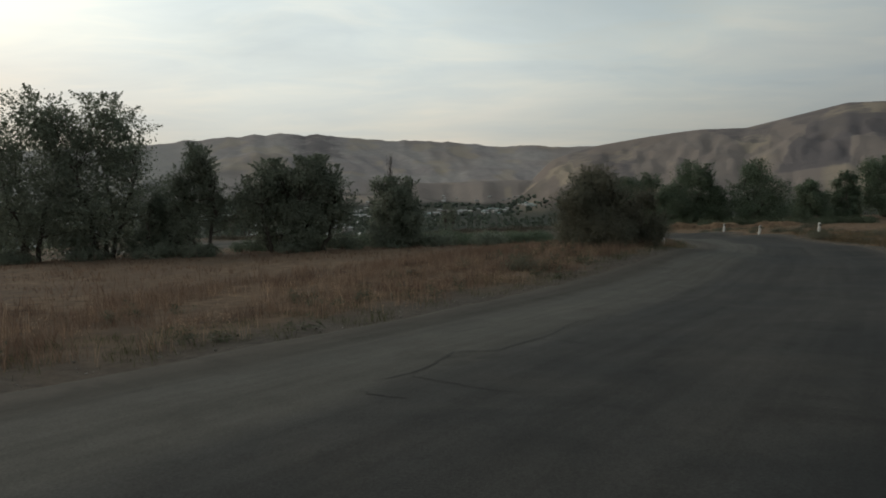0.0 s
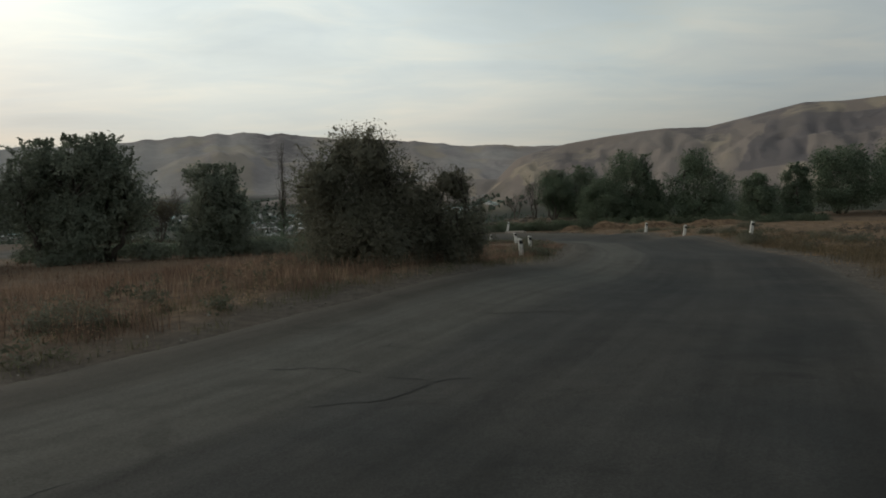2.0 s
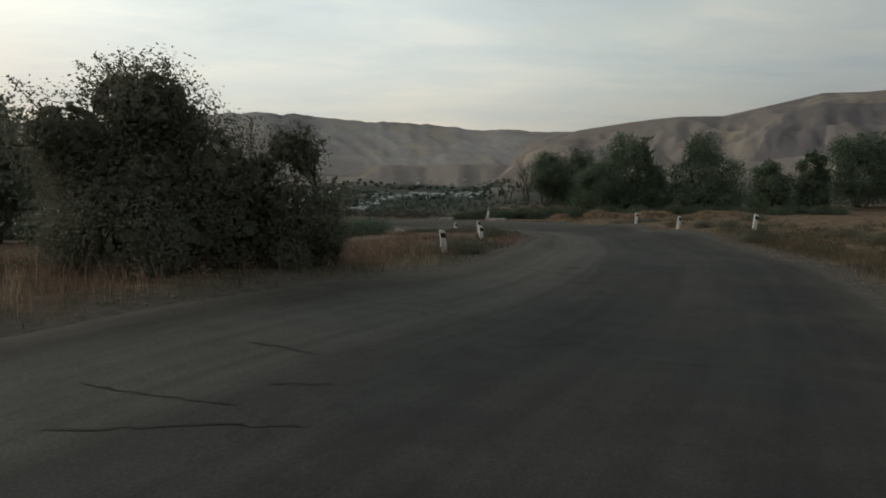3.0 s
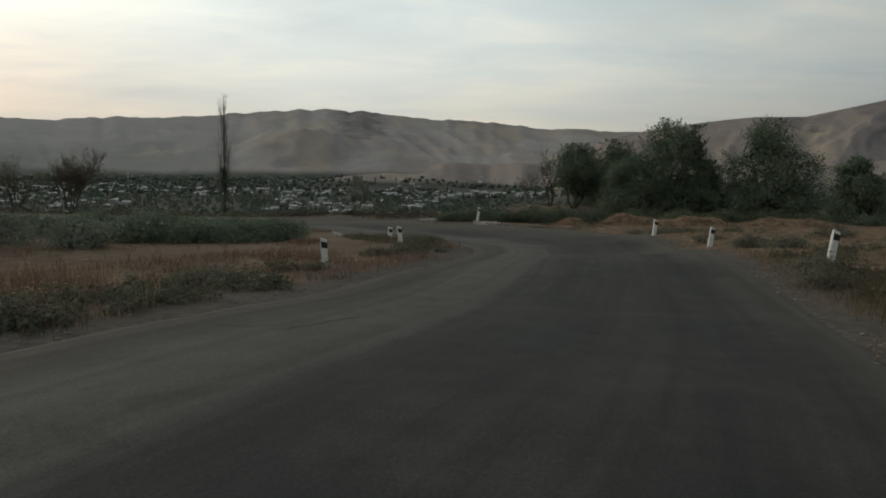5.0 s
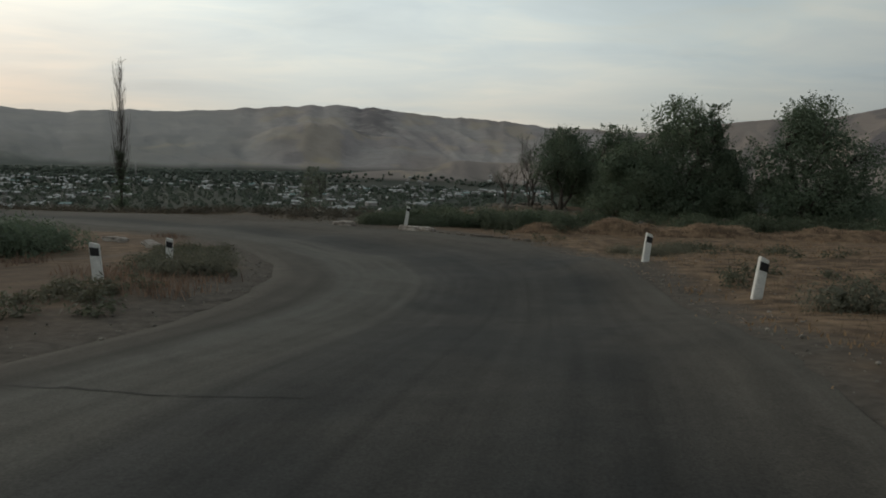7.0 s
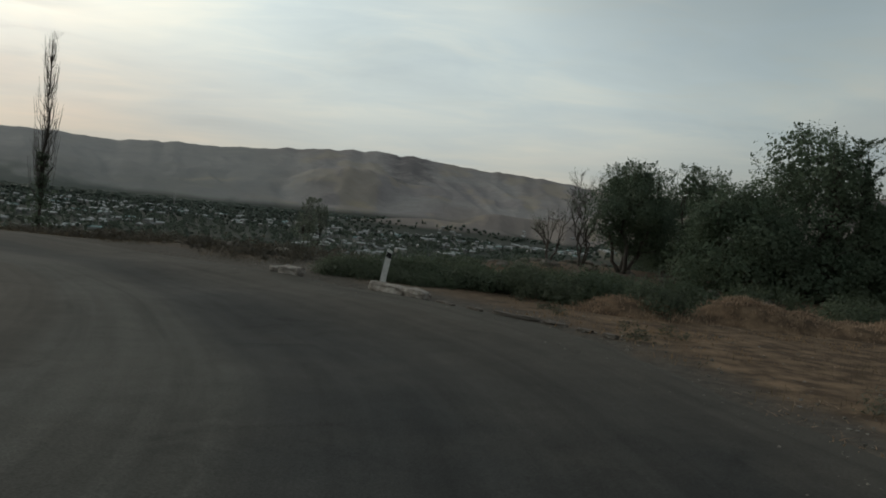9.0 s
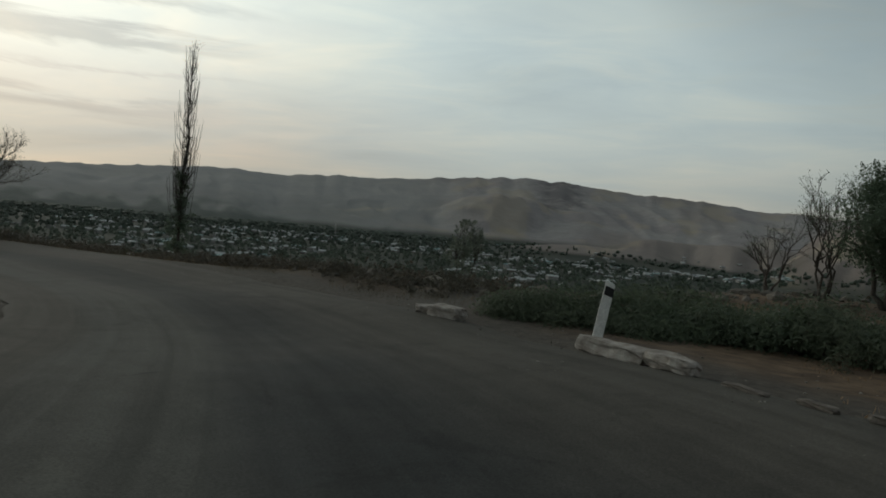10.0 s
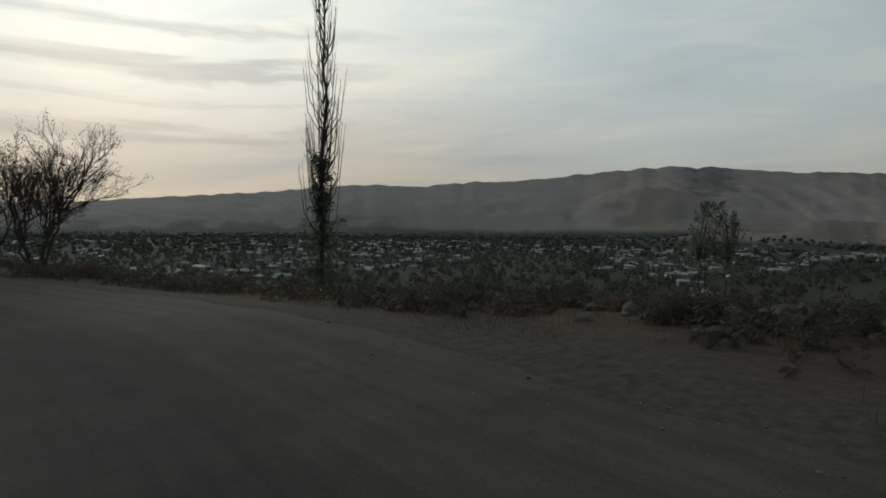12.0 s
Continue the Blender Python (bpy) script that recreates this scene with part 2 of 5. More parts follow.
    nt.links.new(noise_tex(nt, 6.0, 8, 0.7, pos), fine.inputs[0])
    rill = nd(nt, "ShaderNodeMath", props={"operation": "MULTIPLY"}, i1=8.0)
    nt.links.new(noise_tex(nt, 0.0095, 7, 0.62, pos, 1.4), rill.inputs[0])
    rh = nd(nt, "ShaderNodeMath", props={"operation": "MULTIPLY"})
    nt.links.new(rill.outputs[0], rh.inputs[0])
    nt.links.new(attr(nt, "hill"), rh.inputs[1])
    tot = nd(nt, "ShaderNodeMath", props={"operation": "ADD"})
    nt.links.new(fine.outputs[0], tot.inputs[0])
    nt.links.new(rh.outputs[0], tot.inputs[1])
    bump(nt, b, tot.outputs[0], 1.0, 1.0)
    return m


def road_mat():
    m, nt, b = base_mat("asphalt", 0.9, 0.16)
    pos = nd(nt, "ShaderNodeNewGeometry").outputs["Position"]
    ac = attr(nt, "across")
    ed = attr(nt, "edge")
    wob = nd(nt, "ShaderNodeMath", props={"operation": "MULTIPLY_ADD"}, i1=0.10, i2=-0.05)
    nt.links.new(noise_tex(nt, 0.22, 4, 0.6, pos), wob.inputs[0])
    a2 = nd(nt, "ShaderNodeMath", props={"operation": "ADD"})
    nt.links.new(ac, a2.inputs[0])
    nt.links.new(wob.outputs[0], a2.inputs[1])
    # old worn strip, newer dark lane, faint wheel tracks
    lane = ramp(nt, [(0.0, (0.060, 0.053, 0.046)), (0.13, (0.060, 0.055, 0.049)), (0.18, (0.090, 0.087, 0.081)), (0.24, (0.098, 0.094, 0.087)), (0.37, (0.086, 0.083, 0.077)), (0.42, (0.052, 0.052, 0.052)), (0.56, (0.038, 0.039, 0.040)), (0.68, (0.049, 0.048, 0.047)), (0.82, (0.034, 0.035, 0.036)), (1.0, (0.046, 0.042, 0.039))], a2.outputs[0]).outputs[0]
    dust = ramp(nt, [(0.40, (0, 0, 0)), (0.72, (0.85, 0.85, 0.85))], noise_tex(nt, 0.35, 7, 0.62, pos, 0.4)).outputs[0]
    col = mixed(nt, dust, lane, mixed(nt, 0.55, lane, (0.086, 0.078, 0.070)))
    col = mixed(nt, ed, col, (0.094, 0.083, 0.073))
    grit = ramp(nt, [(0.3, (0.70,) * 3), (0.7, (1.28,) * 3)], noise_tex(nt, 38.0, 4, 0.7, pos)).outputs[0]
    col = mixed(nt, 1.0, col, grit, "MULTIPLY")
    mott = ramp(nt, [(0.3, (0.86,) * 3), (0.7, (1.13,) * 3)], noise_tex(nt, 1.3, 6, 0.68, pos)).outputs[0]
    col = mixed(nt, 1.0, col, mott, "MULTIPLY")
    # oil stains, patched places and pale scuffed spots
    patch = ramp(nt, [(0.34, (0.80,) * 3), (0.43, (1.0,) * 3), (0.60, (1.0,) * 3), (0.70, (1.15, 1.14, 1.12))], noise_tex(nt, 0.55, 7, 0.66, pos, 0.9)).outputs[0]
    col = mixed(nt, 1.0, col, patch, "MULTIPLY")
    # long tyre streaks that follow the carriageway
    vec = nd(nt, "ShaderNodeCombineXYZ")
    am = nd(nt, "ShaderNodeMath", props={"operation": "MULTIPLY"}, i1=26.0)
    nt.links.new(ac, am.inputs[0])
    lm = nd(nt, "ShaderNodeMath", props={"operation": "MULTIPLY"}, i1=0.07)
    nt.links.new(attr(nt, "along"), lm.inputs[0])
    nt.links.new(am.outputs[0], vec.inputs[0])
    nt.links.new(lm.outputs[0], vec.inputs[1])
    strk = ramp(nt, [(0.30, (0.78,) * 3), (0.5, (1.0,) * 3), (0.72, (1.20,) * 3)], noise_tex(nt, 1.0, 5, 0.6, vec.outputs[0], 0.3)).outputs[0]
    col = mixed(nt, 1.0, col, strk, "MULTIPLY")
    col = mixed(nt, 1.0, col, (1.0, 1.0, 0.94), "MULTIPLY")
    nt.links.new(col, b.inputs["Base Color"])
    bump(nt, b, noise_tex(nt, 55.0, 5, 0.7, pos), 0.5, 0.008)
    return m


MAT = {
    "ground": ground_mat(),
    "road": road_mat(),
    "crack": simple("crack_tar", (0.020, 0.019, 0.018), (0.042, 0.040, 0.036), 3.0),
    "grass_red": leaf_mat("dry_grass_russet", (0.124, 0.080, 0.059), (0.240, 0.166, 0.120), 0.35),
    "grass_tan": leaf_mat("dry_grass_straw", (0.250, 0.166, 0.100), (0.345, 0.235, 0.142), 0.3),
    "grass_plume": leaf_mat("pale_straw", (0.31, 0.213, 0.148), (0.41, 0.295, 0.205), 0.3),
    "grass_brown": leaf_mat("brink_grass", (0.092, 0.078, 0.048), (0.190, 0.140, 0.084), 0.4),
    "weed": leaf_mat("weed_leaves", (0.088, 0.098, 0.064), (0.136, 0.128, 0.086), 0.25),
    "scrub": leaf_mat("scrub_leaves", (0.085, 0.078, 0.058), (0.125, 0.103, 0.078), 0.25),
    "leaf_bush": leaf_mat("bush_leaves", (0.128, 0.130, 0.094), (0.176, 0.168, 0.122)),
    "grass_green": leaf_mat("verge_weeds", (0.078, 0.086, 0.046), (0.135, 0.124, 0.068), 0.4),
    "leaf_willow": leaf_mat("willow_leaves", (0.110, 0.150, 0.097), (0.158, 0.196, 0.130)),
    "leaf_dark": leaf_mat("dark_leaves", (0.100, 0.136, 0.090), (0.142, 0.178, 0.117)),
    "leaf_olive": leaf_mat("olive_leaves", (0.165, 0.192, 0.145), (0.210, 0.232, 0.175), thin=0.5),
    "leaf_shrub": leaf_mat("shrub_leaves", (0.082, 0.108, 0.064), (0.130, 0.150, 0.098)),
    "leaf_autumn": leaf_mat("thin_autumn_leaves", (0.095, 0.086, 0.046), (0.140, 0.120, 0.068)),
    "bark": simple("bark", (0.060, 0.050, 0.042), (0.100, 0.085, 0.070), 6.0, 0.9, 0.6, 0.02),
    "bark_dead": simple("dead_wood", (0.075, 0.062, 0.052), (0.125, 0.105, 0.088), 6.0, 0.9, 0.5, 0.02),
    "post_white": simple("post_paint", (0.62, 0.61, 0.57), (0.78, 0.77, 0.73), 4.0, 0.6, 0.2, 0.003),
    "post_black": simple("post_band", (0.015, 0.015, 0.016), (0.030, 0.029, 0.028), 8.0, 0.6, 0.2, 0.002),
    "berm_edge": simple("pale_berm_dirt", (0.115, 0.096, 0.080), (0.20, 0.172, 0.145), 3.5, 0.95, 0.5, 0.03),
    "stone_white": simple("limed_concrete", (0.210, 0.175, 0.148), (0.50, 0.45, 0.395), 4.2, 0.95, 0.5, 0.03),
    "rock": simple("rock", (0.105, 0.090, 0.074), (0.195, 0.170, 0.140), 1.6, 0.95, 0.8, 0.06, isl=0.3),
    "pebble": simple("pebbles", (0.13, 0.117, 0.10), (0.27, 0.245, 0.21), 2.0, 0.95, 0.3, 0.02, isl=0.4),
    "house_wall": simple("limewashed_wall", (0.26, 0.25, 0.235), (0.42, 0.40, 0.37), 0.5, 0.9, 0.0),
    "house_wall_b": simple("plastered_wall", (0.18, 0.16, 0.14), (0.28, 0.245, 0.21), 0.5, 0.9, 0.0),
    "roof_pale": simple("pale_sheet_roof", (0.34, 0.345, 0.335), (0.60, 0.60, 0.575), 0.08, 0.7, 0.0, spec=0.3),
    "roof_slate": simple("grey_slate_roof", (0.15, 0.15, 0.145), (0.24, 0.235, 0.225), 0.6, 0.6, 0.0),
    "roof_teal": simple("teal_sheet_roof", (0.16, 0.27, 0.26), (0.25, 0.36, 0.34), 0.6, 0.5, 0.0, spec=0.5),
    "pane": simple("dark_window", (0.02, 0.022, 0.025), (0.04, 0.042, 0.045), 1.0, 0.2, 0.0, spec=0.5),
    # garden tree green made paler and bluer to carry the haze of distance
    "town_tree": leaf_mat("garden_trees", (0.080, 0.106, 0.084), (0.122, 0.142, 0.108), 0.3),
}


# ---- shape of the land ----
def vnoise(x, y, seed=0):
    """Smooth value noise in 0..1 over arrays."""
    x, y = np.asarray(x, float), np.asarray(y, float)
    xi, yi = np.floor(x).astype(np.int64), np.floor(y).astype(np.int64)
    fx, fy = x - xi, y - yi
    fx, fy = fx * fx * (3 - 2 * fx), fy * fy * (3 - 2 * fy)

    def h(a, b):
        n = (a * 374761393 + b * 668265263 + seed * 974634777) & 0x7FFFFFFF
        n = ((n ^ (n >> 13)) * 1274126177) & 0x7FFFFFFF
        return ((n ^ (n >> 16)) & 0xFFFF) / 65535.0

    a = h(xi, yi) * (1 - fx) + h(xi + 1, yi) * fx
    b = h(xi, yi + 1) * (1 - fx) + h(xi + 1, yi + 1) * fx
    return a * (1 - fy) + b * fy


def fbm(x, y, seed=0, octaves=4):
    t, a, s = 0.0, 1.0, 0.0
    for k in range(octaves):
        t = t + a * vnoise(x * 2 ** k, y * 2 ** k, seed + k)
        s += a
        a *= 0.5
    return t / s


def sstep(a, b, v):
    u = np.clip((np.asarray(v, float) - a) / (b - a), 0.0, 1.0)
    return u * u * (3 - 2 * u)


# heights of the road bed, its banks and the rim, known at a few places
KNOWN = np.array([
    (-0.01, 0.02, 0.2), (4.90, 6.90, -0.25), (11.60, 17.09, -0.96), (19.40, 31.31, -1.77), (24.66, 46.35, -2.55),
    (25.43, 62.63, -3.63), (23.48, 70.48, -4.18), (19.40, 77.92, -4.70), (13.01, 85.06, -5.1), (4.25, 90.78, -5.35), (-8.99, 93.5, -5.5),
    (16.57, 52.77, -2.82), (17.35, 62.99, -3.44), (9.5, 77.5, -4.65), (29.75, 69.72, -3.40), (30.5, 58.5, -2.75),
    (14.22, 43.18, -2.11), (16.8, 89.6, -4.68), (21.99, 85.21, -4.46), (26.94, 83.72, -4.35), (10.43, 99.73, -4.8),
    (26.05, 118.70, -4.7), (38.56, 98.55, -4.65), (-8.53, 107.53, -5.45), (-8.02, 59.24, -3.5), (8.17, 34.01, -1.2), (39.52, 71.28, -3.1)])


def land_base(x, y):
    p = 0.024 + 0.013 * x - 0.0617 * y
    return np.logaddexp(p / 0.35, -5.0 / 0.35) * 0.35


def land(x, y):
    """Height of the slope round the bend, and of the brink beyond it."""
    x, y = np.asarray(x, float), np.asarray(y, float)
    base = land_base(x, y)
    num, den = 0.0, 0.0
    for kx, ky, kz in KNOWN:
        w = 1.0 / ((x - kx) ** 2 + (y - ky) ** 2 + 3.0) ** 1.5
        num = num + w * (kz - land_base(kx, ky))
        den = den + w
    return base + num / (den + 1 / 18.0 ** 3)


CREST_AZ = np.radians([-180, -100, -73, -60.3, -50.8, -45.5, -38.4, -34, -29, -24.2, -20, -13.5, -11.6, -8.7, -5.5, -1.1, 4.4, 10.5, 20, 60, 180])
CREST_EL = np.radians([1.2, 1.0, 1.0, 1.2, 1.97, 2.4, 3.0, 2.87, 3.28, 3.55, 3.92, 4.52, 4.36, 4.25, 3.82, 3.8, 3.16, 2.97, 2.8, 2.4, 1.2])
SPUR_AZ = np.radians([6, 11, 13.5, 17.3, 19.4, 21.2, 24.5, 27.6, 31.2, 33.8, 36.7, 48, 78, 118])
SPUR_EL = np.radians([0.9, 2.4, 3.0, 3.54, 3.78, 3.93, 3.89, 4.55, 5.32, 5.24, 5.4, 5.9, 4.8, 1.4])
RIDGE_R, SPUR_R, VALLEY_Z = 4150.0, 1950.0, -46.0


def far_land(x, y):
    """Valley floor and hills, seen from the start of the way; returns the height and the hill share."""
    r, az = np.hypot(x, y), np.arctan2(x, y)
    crest = np.interp(az, CREST_AZ, CREST_EL)
    top = RIDGE_R * np.tan(crest) + (fbm(az * 55, az * 0 + 2, 17, 4) - 0.5) * 22
    gul = 1 - np.abs(2 * fbm(az * 17 + 5, r / 700.0, 31, 5) - 1)
    foot = 2350 + 350 * (fbm(az * 9, az * 0 + 3, 5) - 0.5)
    u = np.clip((r - foot) / (RIDGE_R - foot), 0, 1.0)
    rise = u ** (1.25 + 0.5 * (fbm(az * 7, az * 0 + 9, 44) - 0.5))
    spurs = 1 - np.abs(2 * fbm(az * 24 + r / 620.0 + 2.4 * fbm(x / 520.0, y / 520.0, 52, 3), r / 900.0, 36, 4) - 1)
    rough = (spurs - 0.6) * 30 * np.sin(np.pi * np.clip(u, 0, 1)) ** 0.9 + (gul - 0.62) * 6 * np.sin(np.pi * np.clip(u, 0, 1)) ** 0.8
    small = (fbm(x / 150.0, y / 150.0, 61, 4) - 0.5) * 9 * np.sin(np.pi * u) + (1 - np.abs(2 * fbm(az * 60, r / 420.0, 66, 3) - 1) - 0.6) * 2.5 * np.sin(np.pi * u)
    # pale buttress below the summit
    bx, by = 3050 * math.sin(radians(-15.2)), 3050 * math.cos(radians(-15.2))
    small = small + 84 * np.clip(1 - np.hypot((x - bx) / 300, (y - by) / 520) * (0.8 + 0.5 * fbm(x / 110.0, y / 110.0, 83, 3)), 0, 1) ** 1.05
    past = np.clip((r - RIDGE_R) / 500, 0, 1)
    h1 = VALLEY_Z + (top - VALLEY_Z) * rise * (1 - 0.5 * past) + rough + small
    # nearer hill in the east
    sp = np.interp(az, SPUR_AZ, SPUR_EL, left=0, right=0)
    stop = SPUR_R * np.tan(sp)
    sf = 820.0
    v = np.clip((r - sf) / (SPUR_R - sf), 0, 1)
    g2 = 1 - np.abs(2 * fbm(az * 34 + 1, r / 420.0, 77, 4) - 1)
    on = sstep(radians(5), radians(10), az) * (1 - sstep(radians(110), radians(125), az))
    h2 = VALLEY_Z + (stop - VALLEY_Z) * v ** 1.05 * (1 - 0.45 * np.clip((r - SPUR_R) / 900, 0, 1)) + (g2 - 0.6) * 24 * np.sin(np.pi * v) + (fbm(x / 60.0, y / 60.0, 15, 3) - 0.5) * 16 * np.sin(np.pi * v)
    h2 = np.where(on > 0, VALLEY_Z * (1 - on) + h2 * on, -400)
    # red bench behind the east end of the town, with a knoll before it
    bn = sstep(radians(-9), radians(-2), az) * (1 - sstep(radians(16), radians(22), az))
    edge = 1500 + 260 * (fbm(az * 14, az * 0, 21) - 0.5)
    h3 = VALLEY_Z + (44 + 12 * fbm(az * 18, r / 300, 8)) * sstep(edge, edge + 260, r) * bn
    kn = np.exp(-(((x + 190) / 170) ** 2 + ((y - 1500) / 120) ** 2))
    h3 = h3 + 26 * kn
    h = np.maximum(np.maximum(h1, h2), h3)
    hill = np.clip(np.maximum(sstep(0.0, 0.10, u), np.maximum(sstep(0.05, 0.2, v) * on, np.maximum(bn * sstep(edge, edge + 60, r), sstep(0.2, 0.5, kn)))), 0, 1)
    return h, hill, h3 >= h - 0.5, h2 >= h - 0.5


def height(x, y):
    x, y = np.asarray(x, float), np.asarray(y, float)
    near = land(x, y) + (fbm(x / 3.1, y / 3.1, 3) - 0.5) * 0.12
    # beyond the brink the slope runs down to the valley; behind the road it climbs
    d = np.hypot(x - 14, y - 55)
    fw = (y - 55) * 0.80 - (x - 14) * 0.35
    brink = 102 + 22 * sstep(12, 30, x) + 5 * (fbm(x / 25, y / 25, 12) - 0.5)
    over = np.maximum(y - brink, (-52 - x) * 0.8)
    over = np.logaddexp(0, over / 3.0) * 3.0
    far, hill, _, _ = far_land(x, y)
    a = sstep(230, 420, d)
    slope = np.maximum(near - 0.19 * over, VALLEY_Z + 2)
    bumps = (fbm(x / 26.0, y / 26.0, 9) - 0.5) * 3.0 * sstep(75, 150, d)
    back = np.where((fw < 0) & (d > 150), np.minimum((d - 150) * 0.10, 55), 0)
    return (slope + bumps) * (1 - a) + a * far + back * (1 - sstep(900, 1800, d))


def zat(x, y):
    return float(height(x, y))


# ---- mesh helpers ----
def mesh_ob(name, verts, faces, mat, parent=None, label="", smooth=False):
    me = bpy.data.meshes.new(name)
    me.from_pydata(verts.tolist() if isinstance(verts, np.ndarray) else verts, [], faces.tolist() if isinstance(faces, np.ndarray) else faces)
    me.materials.append(MAT[mat])
    if smooth:
        me.polygons.foreach_set("use_smooth", [True] * len(me.polygons))
    me.update()
    ob = new(name, me)
    if parent is not None:
        ob.parent = parent
    if label:
        tagged(ob, label)
    return ob


def part(name, bm, mat, parent, label=""):
    me = bpy.data.meshes.new(name)
    bm.to_mesh(me)
    bm.free()
    me.materials.append(MAT[mat])
    ob = new(name, me)
    if parent is not None:
        ob.parent = parent
    if label:
        tagged(ob, label)
    return ob


def empty(name, x, y, z, label, category, group="", turn=0.0, lean=(0, 0)):
    e = new(name)
    e.empty_display_size = 0.3
    e.matrix_world = pose(x, y, z, lean[0], lean[1], turn)
    return tagged(e, label, category, group)


def add_attr(ob, name, values):
    a = ob.data.attributes.new(name, "FLOAT", "POINT")
    a.data.foreach_set("value", np.asarray(values, np.float32))


# ---- road plan ----
LEFT = np.array([(-61.06, -60.39), (-31.69, -22.31), (-3.55, 11.80), (0.85, 17.50), (5.15, 23.30), (10.50, 30.60), (14.20, 37.10), (17.30, 45.55), (18.85, 52.17), (19.98, 56.14), (20.60, 60.04), (20.25, 64.36), (19.09, 68.26), (17.18, 72.58), (14.81, 77.02), (11.19, 81.64), (6.59, 85.11), (0.68, 87.27), (-6.65, 88.58), (-15.00, 86.70), (-24.08, 81.07), (-39.58, 68.87)])
RIGHT = np.array([(-51.00, -68.42), (-22.62, -33.05), (1.88, -1.47), (6.70, 5.41), (13.60, 15.97), (17.97, 23.73), (21.59, 30.92), (24.53, 38.29), (26.66, 45.54), (27.83, 51.91), (28.70, 58.09), (29.06, 64.14), (28.85, 70.30), (28.21, 75.15), (26.68, 80.17), (24.10, 83.88), (20.03, 86.82), (13.13, 91.60), (3.9, 96.2), (-6.0, 98.6), (-16.5, 98.0), (-28.0, 93.0), (-45.84, 80.0)])


def resample(pts, n):
    """n even points along a smooth line through pts."""
    pts = np.asarray(pts, float)
    out = []
    for i in range(len(pts) - 1):
        p0, p1, p2, p3 = pts[max(i - 1, 0)], pts[i], pts[i + 1], pts[min(i + 2, len(pts) - 1)]
        for s in np.linspace(0, 1, 16, endpoint=False):
            out.append(0.5 * (2 * p1 + (p2 - p0) * s + (2 * p0 - 5 * p1 + 4 * p2 - p3) * s * s + (3 * p1 - p0 - 3 * p2 + p3) * s ** 3))
    out.append(pts[-1])
    out = np.array(out)
    d = np.concatenate([[0], np.cumsum(np.hypot(*np.diff(out, axis=0).T))])
    s = np.linspace(0, d[-1], n)
    return np.stack([np.interp(s, d, out[:, 0]), np.interp(s, d, out[:, 1])], 1)


NS, NA = 330, 26
EDGE_L, EDGE_R = resample(LEFT, NS), resample(RIGHT, NS)


def line_distance(x, y, line):
    """Distance of points to a line of dense points."""
    x, y = np.ravel(x), np.ravel(y)
    out = np.full(len(x), 1e9)
    for i in range(0, len(line), 60):
        seg = line[i:i + 60]
        out = np.minimum(out, np.min(np.hypot(x[:, None] - seg[None, :, 0], y[:, None] - seg[None, :, 1]), axis=1))
    return out


def inside_road(x, y, poly=np.concatenate([EDGE_L, EDGE_R[::-1]])):
    """Whether points lie on the carriageway."""
    x, y = np.ravel(x), np.ravel(y)
    c = np.zeros(len(x), bool)
    ax, ay = poly[:, 0], poly[:, 1]
    bx, by = np.roll(ax, -1), np.roll(ay, -1)
    for i in range(len(poly)):
        if ay[i] == by[i]:
            continue
        c ^= ((ay[i] > y) != (by[i] > y)) & (x < (bx[i] - ax[i]) * (y - ay[i]) / (by[i] - ay[i]) + ax[i])
    return c


def road_z(x, y):
    return land(x, y)


